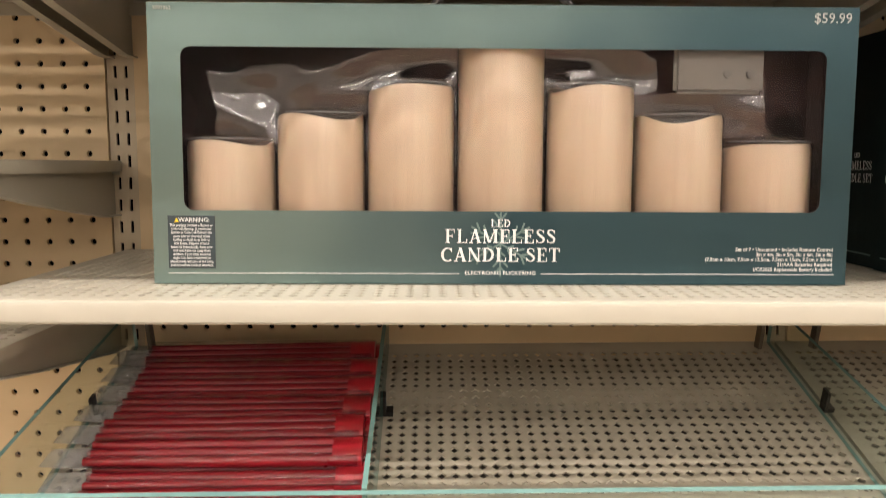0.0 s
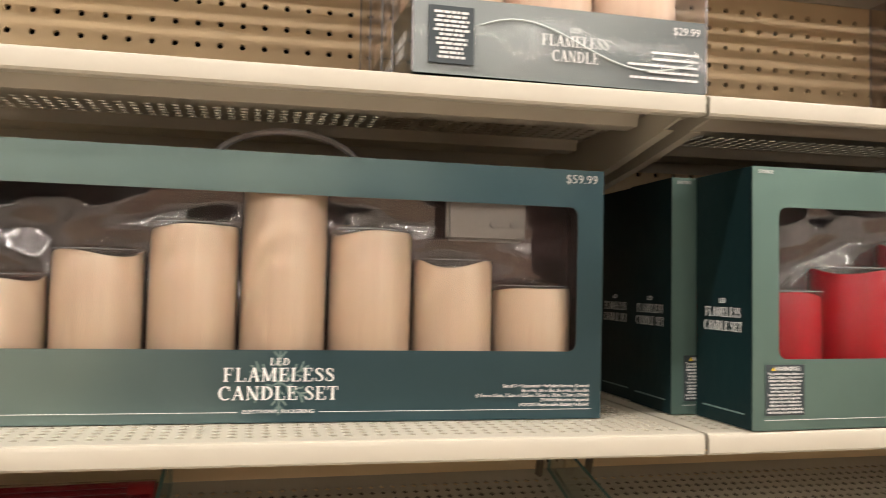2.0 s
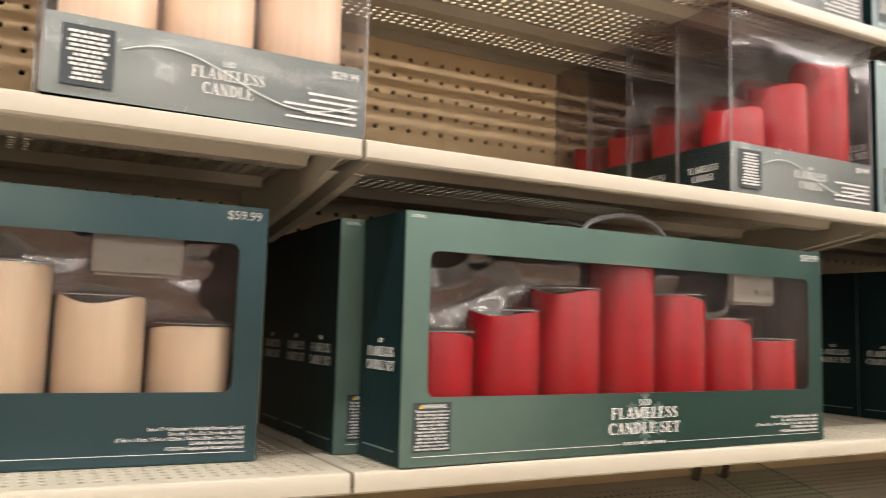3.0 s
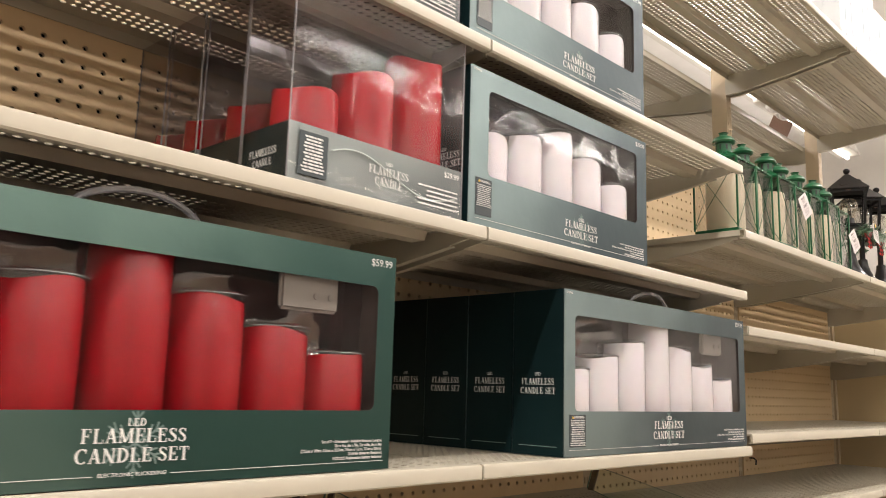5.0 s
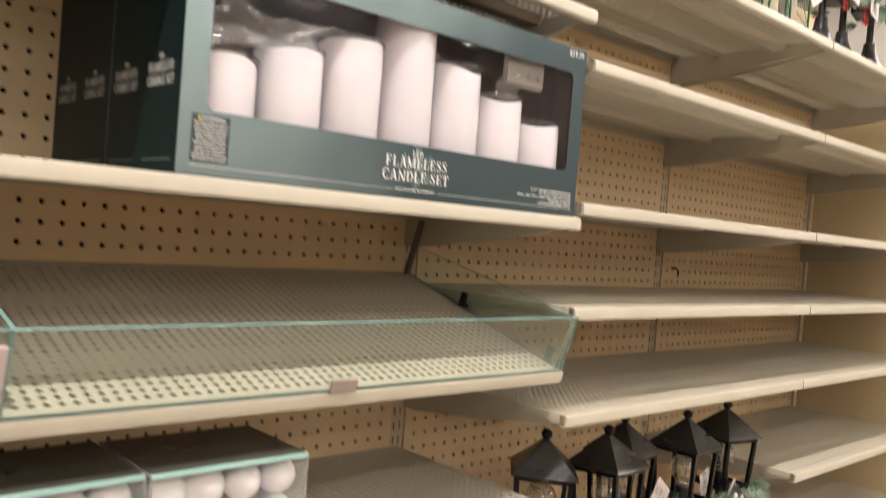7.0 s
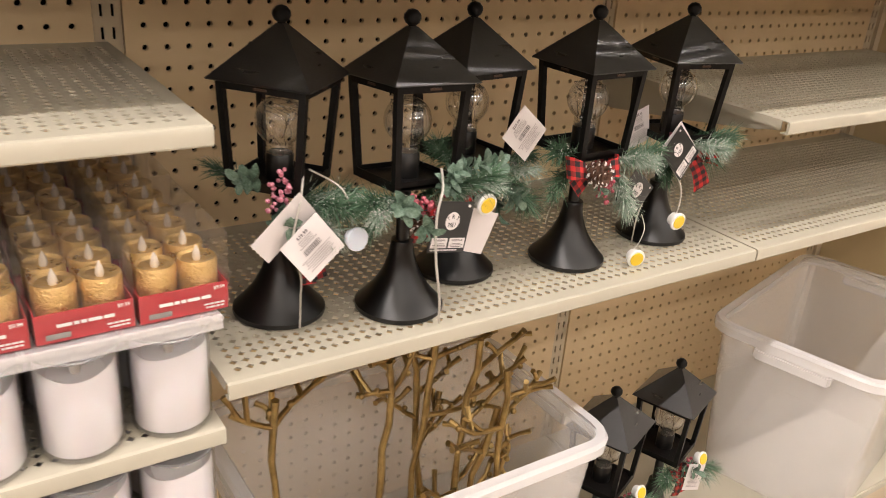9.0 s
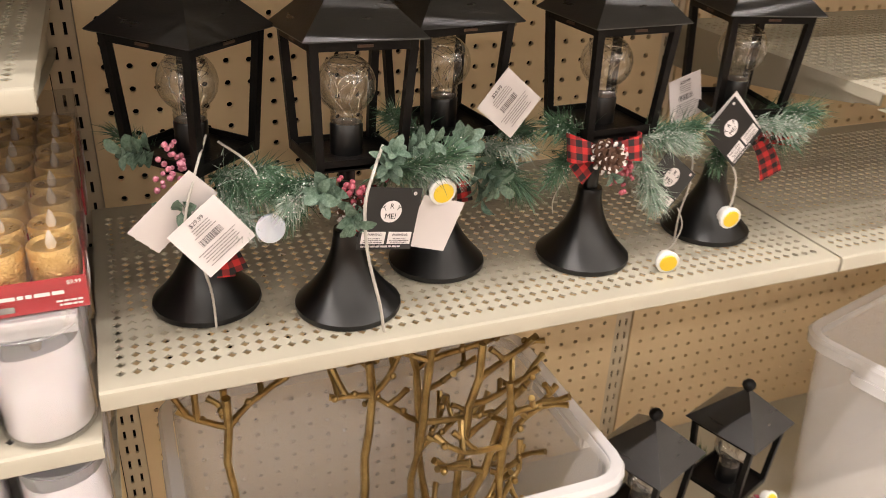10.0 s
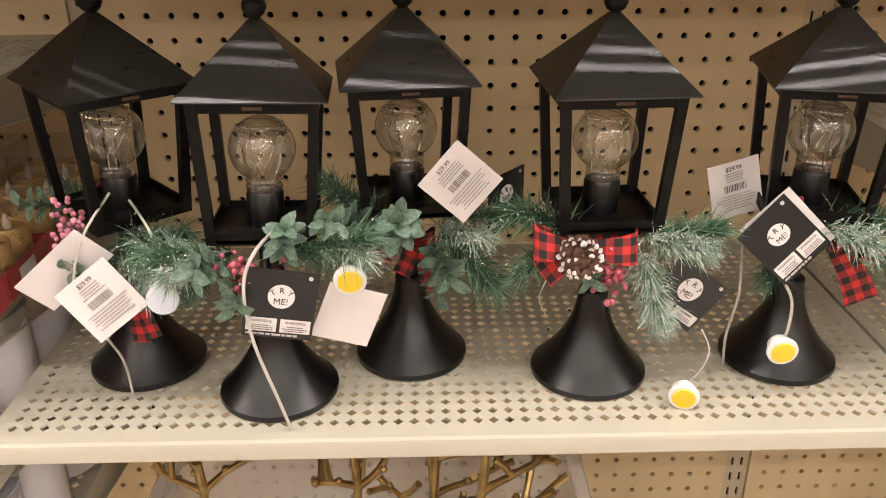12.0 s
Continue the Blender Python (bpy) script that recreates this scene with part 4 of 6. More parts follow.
for y, a in ((-0.2655, 0.0), (-0.1765, 0.2), (-0.0885, 0)):
    copy_thing(white, pose(1.697, y, Z_MAIN + 0.001, 0, 0, a))

small = carton_box("candle_set_box", "dark foil window box of five white flameless candles", 0.432, 0.206, 0.0885, (0.036, 0.402, 0.066, 0.180),
                   [0.119, 0.135, 0.160, 0.135, 0.110], 0.0335, WHITE_WAX, FOIL_BLUE, 4, 0.245, "$39.99", "small", "boxed five-candle sets", handle=False)
small.matrix_basis = pose(1.496, -0.351, Z_UP + 0.001)
for y in (-0.262, -0.173, -0.0885):
    copy_thing(small, pose(1.497, y, Z_UP + 0.001))
for y in (-0.352, -0.263, -0.174):
    copy_thing(small, pose(1.490, y, Z_TOP + 0.001))


def clear_box(wax, seed, label):
    """A clear sleeve on a printed card tray, three pillar candles inside."""
    W, H, D, card = 0.258, 0.232, 0.083, 0.062
    t = thing("clear_candle_box", label, "candle box", "clear boxed candle trios")
    c = Soup()
    c.box(0, W, 0, 0.001, 0, card, 0).box(0, 0.001, 0.0011, D, 0, card, 1).box(W - 0.001, W, 0.0011, D, 0, card, 1)
    c.box(0.0011, W - 0.0011, D - 0.001, D, 0, card, 1).box(0.0011, W - 0.0011, 0.0011, D - 0.0011, 0, 0.001, 1)
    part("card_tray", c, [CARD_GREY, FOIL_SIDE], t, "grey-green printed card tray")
    e = 0.0007
    part("clear_sleeve", Soup().shell(-e, W + e, -e, D + e, 0.001, H, 0), SLEEVE, t, "clear plastic sleeve, glare painted in its haze")
    for x, y in ((-e, -e), (W + e, -e), (-e, D + e), (W + e, D + e)):
        part("sleeve_edge", Soup().tube([(x, y, 0.001), (x, y, H)], 0.0009, 6), HANDLE_PLASTIC, t)
    for i, h in enumerate((0.108, 0.150, 0.192)):
        o = part("candle", candle_mesh(0.0375, h, seed * 17 + i), wax, t, smooth=True)
        o.location = (W / 2 + (i - 1) * 0.081, D / 2, 0.0012)
    y = -0.0022
    titled("FLAMELESS", 0.0125, front_pose(W * 0.53, 0.0300, y), LETTER, t, width=0.060)
    titled("CANDLE", 0.0125, front_pose(W * 0.53, 0.0175, y), LETTER, t, width=0.042)
    letters("LED", 0.006, front_pose(W * 0.53, 0.0420, y), LETTER, t)
    part("fine_print", bars(5, 0.068, 0.0055, 0.0020, random.Random(seed), "right", y=y, x0=W - 0.076, z0=0.033), LETTER, t)
    letters("$29.99", 0.0095, front_pose(W - 0.006, 0.049, y), LETTER, t, name="price", align="RIGHT")
    l = part("warning_label", Soup().box(0.012, 0.049, y, y + 0.0006, 0.008, 0.054), LABEL_DARK, t)
    part("label_print", bars(11, 0.031, 0.0036, 0.0020, random.Random(seed + 5), "mid", y=y - 0.0002, x0=0.015, z0=0.050), LETTER, l)
    swirl = [(0.055 + 0.19 * q, y + 0.0004, 0.030 + 0.020 * math.sin(5.2 * q + 0.6) * (1 - 0.4 * q)) for q in [i / 22 for i in range(23)]]
    part("swirl_print", Soup().tube(swirl, 0.0008, 5), SWIRL, t, "pale printed swirl", smooth=True)
    titled("FLAMELESS", 0.0105, side_pose(D / 2, 0.030, -0.0022), LETTER, t, width=0.048)
    titled("CANDLE", 0.0105, side_pose(D / 2, 0.019, -0.0022), LETTER, t, width=0.034)
    return t


SWIRL = surface("pale_swirl_print", (0.46, 0.52, 0.49), rough=0.4, bump=0)
trio = clear_box(IVORY, 1, "clear box of three ivory flameless candles on card tray")
trio.matrix_basis = pose(0.505, -0.360, Z_UP + 0.001, 0, 0, 1.5)
for y in (-0.270, -0.182, -0.094):
    copy_thing(trio, pose(0.507, y, Z_UP + 0.001))
trio_red = clear_box(RED_WAX, 2, "clear box of three red flameless candles on card tray")
trio_red.matrix_basis = pose(1.229, -0.346, Z_UP + 0.001)
for y, dx in ((-0.2585, 0.0), (-0.171, -0.004), (-0.086, 0.002)):
    copy_thing(trio_red, pose(1.229 + dx, y, Z_UP + 0.001))
for y in (-0.346, -0.258):
    copy_thing(trio_red, pose(1.216, y, Z_TOP + 0.001))


# ---- taper candles on the first tray ----
def taper_pack():
    t = thing("taper_candle_pack", "clear-wrapped pack of red taper candles lying in tray", "candle pack", "packs of red tapers")
    for j in (-0.0117, 0, 0.0117):
        part("taper", Soup().tube([(0.010, j, 0.0065), (0.11, j, 0.0062), (0.255, j, 0.0072)], 0.0066, 10, taper=[0.62, 0.85, 1.0]), TAPER_RED, t, smooth=True)
    part("band", Soup().tube([(0.232, 0, 0.0072), (0.2585, 0, 0.0072)], 0.0172, 12).turned(Matrix.Diagonal((1, 1, 0.60, 1)) @ Matrix.Translation((0, 0, 0.0045))), TAPER_TIP, t, "bright red paper band", smooth=True)
    w = Soup()
    w.add([(-0.030, -0.015, 0.004), (-0.030, 0.015, 0.001), (-0.018, 0.0, 0.012), (0.014, -0.016, 0.001), (0.014, 0.016, 0.001), (0.014, 0, 0.0138)],
          [(0, 2, 5, 3), (1, 4, 5, 2), (0, 3, 4, 1), (0, 1, 2)])
    part("wrapper_end", w, WRAP, t, "crinkled clear wrapper end")
    part("wrapper", Soup().tube([(0.012, 0, 0.0078), (0.2595, 0, 0.0078)], 0.0176, 12).turned(Matrix.Diagonal((1, 1, 0.62, 1)) @ Matrix.Translation((0, 0, 0.0048))), WRAP_CLEAR, t, "clear wrapper", smooth=True)
    return t


WRAP = clear("crinkled_wrapper", (0.90, 0.90, 0.90), 1.5, 0.15, waves=0.6, wave_scale=60, haze=0.16, haze_colour=(0.75, 0.73, 0.70))
WRAP_CLEAR = clear("clear_wrapper", (0.96, 0.96, 0.96), 1.45, 0.1, waves=0.5, wave_scale=50)
pack = taper_pack()
rng = random.Random(5)
SL = radians(17.2)
for i in range(9):
    d = 0.040 + 0.0352 * i
    m = pose(0.036 + rng.uniform(-0.004, 0.004), -d * math.cos(SL), 1.268 - d * math.sin(SL) + 0.0015, 17.2, 0, rng.uniform(-0.8, 0.8))
    if i == 0:
        pack.matrix_basis = m
    else:
        copy_thing(pack, m)
for i in range(6):
    d = 0.058 + 0.0352 * i
    copy_thing(pack, pose(0.034 + rng.uniform(-0.004, 0.004), -d * math.cos(SL) - 0.004, 1.268 - d * math.sin(SL) + 0.0145, 17.2, 0, rng.uniform(-0.8, 0.8)))


# ---- ball candles, votives and hurricanes in the third bay ----
def ball_box():
    """Big ball candles in rows of four, three high, under a clear case; a dark sheet on top paints its dark reflection.
    """
    t = thing("ball_candle_box", "clear case packed with round white candles", "candle box", "boxes of ball candles")
    W, H, D, g = 0.170, 0.128, 0.130, 0.0408
    for i in range(4):
        for j in range(3):
            for k in range(3):
                o = shared("ball_candle", lambda: Soup().ball((0, 0, 0), 0.0203, 20, 14), WHITE_WAX, t, "ball_candle", smooth=True)
                o.location = (W / 2 + (i - 1.5) * g, 0.0225 + g * k, 0.0235 + g * j * 0.985)
    part("clear_case", Soup().shell(0, W, 0, D, 0, H, 0), CASE, t, "clear hazy plastic case")
    for a, b in (((0, 0, H), (W, 0, H)), ((W, 0, 0), (W, 0, H)), ((0, 0, 0), (0, 0, H)), ((W, 0, H), (W, D, H)), ((0, 0, H), (0, D, H)), ((0, 0, 0), (W, 0, 0))):
        part("case_edge", Soup().tube([a, b], 0.0010, 6), HANDLE_PLASTIC, t, "pale green case edge")
    part("card_base", Soup().box(0.001, W - 0.001, 0.001, D - 0.001, 0.0003, 0.0025), TEAL_CARD, t)
    # Added sheet: the darkness seen in and through the clear lid.
    part("lid_shade", Soup().box(0.001, W - 0.001, 0.002, D - 0.002, H + 0.0004, H + 0.0012), LID_SHADE, t, "added dark sheet for the clear lid's dark reflection")
    part("lid_edge", Soup().box(0, W, -0.0016, 0.0019, H - 0.003, H + 0.0014), TEAL_CARD, t, "pale teal lid edge")
    return t


# Olive-black of the dark reflection on the clear lid.
LID_SHADE = surface("dark_olive_lid_shade", (0.060, 0.060, 0.046), (0.045, 0.045, 0.036), rough=0.3, scale=20)
ball_box().matrix_basis = pose(1.695, -0.352, 0.969)
ball_box().matrix_basis = pose(1.521, -0.350, 0.969, 0, 0, 1.0)


def acrylic_shelf(bay):
    t = thing("acrylic_shelf", "milky acrylic shelf with clear front lip", "shelf", "acrylic shelves", pose(bay * B + 0.002, 0, 0.797))
    w = B - 0.004
    part("sheet", Soup().box(0, w, -0.362, -0.004, -0.005, 0), TUB, t)
    part("front_lip", Soup().box(0, w, -0.366, -0.3622, -0.011, 0.003), TUB, t, bevel=0.001)
    for x in (0.011, w - 0.011):
        b = part("bracket", bracket_mesh(), STEEL, t)
        b.location = (x, 0, -0.004)


acrylic_shelf(2)
acrylic_shelf(1)


def votive_box():
    """Four gold foil votives in a red card tray under a clear sleeve."""
    t = thing("votive_box", "red card box of four gold LED votives, clear sleeve", "candle box", "boxes of gold votives")
    W, D, H, c = 0.076, 0.078, 0.072, 0.026
    part("card_tray", Soup().box(0, W, 0, 0.001, 0, c).box(0, W, D - 0.001, D, 0, c).box(0, 0.001, 0.001, D - 0.001, 0, c).box(W - 0.001, W, 0.001, D - 0.001, 0, c).box(0.001, W - 0.001, 0.001, D - 0.001, 0, 0.001), RED_CARD, t, "red printed card tray")
    part("clear_sleeve", Soup().shell(-0.001, W + 0.001, -0.001, D + 0.001, 0.0005, H, 0), CLEAN, t, "clear sleeve")
    for i in (0, 1):
        for j in (0, 1):
            cx, cy = 0.020 + 0.036 * i, 0.020 + 0.038 * j
            v = part("votive", Soup().lathe([(0.0165, 0.002), (0.0172, 0.004), (0.0174, 0.0435), (0.0164, 0.046), (0.0140, 0.0435), (0.003, 0.042)], 20, (cx, cy, 0)), GOLD_FOIL, t, "gold glitter votive", smooth=True)
            part("flame_tip", Soup().lathe([(0.0028, 0.0415), (0.0038, 0.045), (0.0032, 0.049), (0.0014, 0.054), (0.0004, 0.056)], 10, (cx, cy, 0)), WICK_WHITE, v, "white plastic flame", smooth=True)
    part("front_print", bars(1, 0.045, 0.004, 0.0030, random.Random(2), y=-0.0014, x0=0.016, z0=0.0165), LETTER, t)
    part("front_print", bars(2, 0.026, 0.0032, 0.0016, random.Random(3), "right", y=-0.0014, x0=0.046, z0=0.0085), LETTER, t)
    letters("$9.99", 0.0045, front_pose(W - 0.003, 0.021, -0.0014), LETTER, t, name="price", align="RIGHT")
    part("grey_sticker", Soup().box(0.007, 0.026, -0.0016, -0.0013, 0.0035, 0.0085), SILVER, t)
    part("barcode", Soup().box(W + 0.0013, W + 0.0015, 0.02, 0.05, 0.004, 0.021), PAPER, t)
    return t


vot = votive_box()
first = True
for k in range(9):
    for j in range(4):
        if (k, j) in ((2, 3), (5, 2), (3, 3)):
            continue
        m = pose(2.2165 - 0.0795 * k + rng.uniform(-0.001, 0.001), -0.352 + 0.083 * j, 0.7985, 0, 0, rng.uniform(-1.2, 1.2))
        if first:
            vot.matrix_basis, first = m, False
        else:
            copy_thing(vot, m)


def hurricane():
    t = thing("hurricane_candle", "white LED candle in clear glass cylinder", "candle", "glass hurricane candles")
    r = 0.0365
    part("glass", Soup().lathe([(r - 0.002, 0), (r, 0.003), (r, 0.100), (r - 0.0008, 0.101), (r - 0.0018, 0.100), (r - 0.0018, 0.004), (0.002, 0.0035)], 28), FROST, t, "clear glass cylinder", smooth=True)
    part("wax", candle_mesh(0.0340, 0.079, 9), WHITE_WAX, t, "white wax pillar", smooth=True).location = (0, 0, 0.0045)
    part("flame_tip", Soup().lathe([(0.004, 0.072), (0.0052, 0.079), (0.0040, 0.088), (0.0012, 0.095)], 10), WICK_WHITE, t, smooth=True)
    part("rim", Soup().lathe([(r + 0.0002, 0.0995), (r + 0.0004, 0.1005), (r - 0.001, 0.1016), (r - 0.0019, 0.1008)], 28), HANDLE_PLASTIC, t, smooth=True)
    return t


hur = hurricane()
first = True
for z in (0.6765, 0.5455):
    for k in range(8):
        for j in range(3):
            m = pose(2.2465 - 0.0795 * k, -0.3195 + 0.079 * j, z, 0, 0, 40 * k + 25 * j)
            if first:
                hur.matrix_basis, first = m, False
            else:
                copy_thing(hur, m)


# ---- lanterns ----
def trumpet():
    prof = [(0.046, 0.0), (0.049, 0.0008), (0.0497, 0.003), (0.0490, 0.0055)]
    for i in range(15):
        u = i / 14
        prof.append((0.0125 + 0.0355 * (1 - u) ** 2.1 + 0.0012 * (1 - u), 0.0060 + 0.0735 * u))
    prof += [(0.0118, 0.0805), (0.004, 0.0808)]
    return Soup().lathe(prof, 40)


Z0, Z1, ZR = 0.148, 0.2535, 0.304
H0, H1, HE = 0.0395, 0.0455, 0.0522


def post_mesh(sx, sy):
    w = 0.0072
    s = Soup()
    v = []
    for h, z in ((H0, Z0), (H1, Z1)):
        x, y = sx * h, sy * h
        v += [(x, y, z), (x - sx * w, y, z), (x - sx * w, y - sy * w, z), (x, y - sy * w, z)]
    return s.add(v, [(0, 1, 2, 3), (4, 5, 6, 7), (0, 1, 5, 4), (1, 2, 6, 5), (2, 3, 7, 6), (3, 0, 4, 7)])


def frame_mesh(h, z, height, w=0.0062, y=0.0):
    s = Soup()
    o = h - 0.0006
    i = o - w * 0.35
    for a, b, c, d in ((-o, o, -o, -i), (-o, o, i, o), (-o, -i, -i, i), (i, o, -i, i)):
        s.box(a, b, c, d, z, z + height)
    return s


def roof_mesh():
    s = Soup()
    e, z = HE, Z1 + 0.001
    th = 0.0012
    a = 0.004
    outer = [(-e, -e, z), (e, -e, z), (e, e, z), (-e, e, z)]
    top = [(-a, -a, ZR), (a, -a, ZR), (a, a, ZR), (-a, a, ZR)]
    lowr = [(x * 0.985, y * 0.985, z - th) for x, y, _ in outer]
    tin = [(x * 0.5, y * 0.5, ZR - 0.004) for x, y, _ in top]
    s.add(outer + top + lowr + tin, [(0, 1, 5, 4), (1, 2, 6, 5), (2, 3, 7, 6), (3, 0, 4, 7), (4, 5, 6, 7),
                                     (0, 1, 9, 8), (1, 2, 10, 9), (2, 3, 11, 10), (3, 0, 8, 11),
                                     (8, 9, 13, 12), (9, 10, 14, 13), (10, 11, 15, 14), (11, 8, 12, 15), (12, 13, 14, 15)])
    return s


def bulb_mesh():
    prof = [(0.0135, 0.0), (0.0140, 0.004), (0.0128, 0.006), (0.0140, 0.008), (0.0128, 0.010)]
    r, c = 0.0252, 0.0322
    for i in range(13):
        a = radians(-58 + 148 * i / 12)
        prof.append((max(0.0005, r * math.cos(a)), c + r * math.sin(a)))
    return Soup().lathe(prof, 28)


def filament_mesh():
    rng = random.Random(8)
    s = Soup()
    for k in range(6):
        a0 = rng.uniform(0, 6.28)
        pts = []
        for i in range(26):
            u = i / 25
            a = a0 + 2.2 * math.sin(3.1 * u * 2 + k)
            r = 0.019 * math.sin(math.pi * min(1, 0.15 + u * 0.8))
            pts.append((r * math.cos(a), r * math.sin(a), 0.004 + 0.047 * math.sin(math.pi * u * 0.95) ** 0.8))
        s.tube(pts, 0.00028, 4)
        for i in (6, 13, 19):
            s.ball(tuple(pts[i]), 0.0011, 6, 4)
    return s


def lantern_body(t, yaw, lean=(0.0, 0.0)):
    bend = Matrix.Translation((0, 0, 0.08)) @ pose(0, 0, 0, lean[0], lean[1], 0) @ Matrix.Translation((0, 0, -0.08))
    turn = bend @ pose(0, 0, 0, 0, 0, yaw)
    shared("base", trumpet, BLACK_SATIN, t, "trumpet", "satin black trumpet-shaped base", smooth=True)
    shared("stem", lambda: Soup().lathe([(0.0075, 0.080), (0.0075, Z0 - 0.006), (0.016, Z0 - 0.002), (0.016, Z0)], 20), BLACK_SATIN, t, "stem", smooth=True).matrix_basis = bend
    cage = shared("cage_floor", lambda: Soup().box(-H0, H0, -H0, H0, Z0 + 0.0005, Z0 + 0.003).add(*tray_rim()), BLACK_IRON, t, "cfloor")
    cage.matrix_basis = turn
    for sx in (-1, 1):
        for sy in (-1, 1):
            p = shared("cage_post", lambda: post_mesh(sx, sy), BLACK_IRON, t, ("post", sx, sy))
            p.matrix_basis = turn
    shared("top_rail", lambda: frame_mesh(H1, Z1 - 0.0082, 0.0084), BLACK_IRON, t, "rail").matrix_basis = turn
    for k in range(4):
        shared("slot_worn", lambda: Soup().box(-0.0065, 0.0065, -H1 - 0.0005, -H1 + 0.0006, Z1 - 0.0056, Z1 - 0.0034), WORN_BRONZE, t, "slot").matrix_basis = turn @ pose(0, 0, 0, 0, 0, 90 * k)
    shared("roof", roof_mesh, ROOF_IRON, t, "roof", "rubbed black pyramid roof").matrix_basis = turn
    shared("finial", lambda: Soup().lathe([(0.004, ZR - 0.001), (0.0042, ZR + 0.001), (0.0070, ZR + 0.003), (0.0090, ZR + 0.0075), (0.0085, ZR + 0.0115), (0.0050, ZR + 0.0155), (0.0005, ZR + 0.0168)], 18), BLACK_IRON, t, "finial", smooth=True).matrix_basis = bend
    shared("bulb_socket", lambda: Soup().lathe([(0.0142, Z0 + 0.003), (0.0142, Z0 + 0.028), (0.0130, Z0 + 0.030), (0.004, Z0 + 0.0305)], 22), BLACK_SATIN, t, "socket", smooth=True).matrix_basis = bend
    b = shared("bulb", bulb_mesh, BULB, t, "bulb", "clear round glass bulb", smooth=True)
    b.matrix_basis = bend @ Matrix.Translation((0, 0, Z0 + 0.030))
    shared("wire", filament_mesh, WIRE, b, "wire", "thin string-light wire")


def tray_rim():
    s = Soup()
    h, w, z = H0, 0.0014, Z0
    for a, b, c, d in ((-h, h, -h, -h + w), (-h, h, h - w, h), (-h, -h + w, -h + w, h - w), (h - w, h, -h + w, h - w)):
        s.box(a, b, c, d, z - 0.001, z + 0.0085)
    return s.v, s.f


ROOF_IRON = surface("brushed_black_roof", (0.0042, 0.0038, 0.0038), (0.009, 0.008, 0.0075), rough=0.29, metal=0.0, spec=0.9, rough_var=0.05, scale=22, fine=150, bump=0.10, stretch=(1, 1, 7))


def needles(t, sprays, seed, snowy=False, name="pine_sprig"):
    """Wispy pine sprigs: each spray is an origin, a way, a length and a count."""
    rng = random.Random(seed)
    s = Soup()
    for o, d, L, n in sprays:
        o, d = Vector(o) - Vector((0, 0, 0.006)), (Vector(d) - Vector((0, 0, 0.18))).normalized()
        for i in range(int(n * 2.9)):
            u = rng.random() ** 0.8
            p = o + d * (L * 0.72 * u)
            side = Vector((rng.gauss(0, 1), rng.gauss(0, 1), rng.gauss(0, 1)))
            w = (d * rng.uniform(0.5, 1.3) + side * 0.5).normalized()
            l = L * rng.uniform(0.20, 0.46)
            q = p + w * l + Vector((0, 0, -0.12 * l))
            mid = (p + q) / 2 + Vector((0, 0, 0.06 * l))
            x = w.cross(Vector((rng.gauss(0, 1), rng.gauss(0, 1), rng.gauss(0, 1)))).normalized() * rng.uniform(0.0003, 0.00058)
            s.add([p - x, p + x, mid + x, mid - x, q], [(0, 1, 2, 3), (3, 2, 4)])
            if rng.random() < (0.55 if snowy else 0.22):
                g, e = mid.lerp(q, rng.uniform(-0.6, 0.8)), rng.uniform(0.0004, 0.0009)
                s.add([g + Vector((e, 0, 0)), g + Vector((-e * 0.6, e, 0)), g + Vector((-e * 0.6, -e, 0)), g + Vector((0, 0, e * 1.5))], [(0, 1, 3), (1, 2, 3), (2, 0, 3), (2, 1, 0)], 1)
        s.tube([o, o + d * L * 0.3, o + d * L * 0.6], 0.0009, 5)
    return tagged(part(name, s, [FROST_NEEDLE if snowy else NEEDLE, SNOW], t, "snow-dusted green pine sprig" if snowy else "green pine sprig"), kind="stuff")


def leaf_shape(s, base, way, up, L, W):
    way, up = Vector(way).normalized(), Vector(up)
    side = way.cross(up).normalized()
    nrm = side.cross(way).normalized()
    base = Vector(base)
    prof = [(0, 0.08), (0.18, 0.45), (0.4, 0.86), (0.65, 1.0), (0.88, 0.72), (1.0, 0.12)]
    v = []
    for u, w in prof:
        c = base + way * (L * u) + nrm * (0.16 * L * math.sin(math.pi * u) - 0.1 * L * u * u)
        e = nrm * (0.14 * W * w)
        v += [c - side * (W * w / 2) + e, c, c + side * (W * w / 2) + e]
    f = []
    for i in range(len(prof) - 1):
        f += [(3 * i, 3 * i + 1, 3 * i + 4, 3 * i + 3), (3 * i + 1, 3 * i + 2, 3 * i + 5, 3 * i + 4)]
    s.add(v, f)


def leaves(t, clusters, seed):
    """Rosettes of small rounded leaves; each leaf is a part."""
    rng = random.Random(seed)
    for c, way, n, size in [(c, w, int(n * 1.7), z) for c, w, n, z in clusters]:
        c, way = Vector(c), Vector(way).normalized()
        for i in range(n):
            u = i / max(1, n - 1)
            a = 2.4 * i
            ref = way.orthogonal().normalized()
            out = (Matrix.Rotation(a, 3, way) @ ref)
            d = (out * rng.uniform(0.6, 1.1) + way * rng.uniform(0.1, 1.0) + Vector((rng.gauss(0, 0.2), -0.2, rng.gauss(0, 0.2)))).normalized()
            s = Soup()
            leaf_shape(s, c + way * (size * 1.5 * u), d, way + Vector((0, -0.4, 0.3)), size * rng.uniform(0.85, 1.25), size * rng.uniform(0.44, 0.56))
            part("leaf", s, LEAF, t, smooth=True)


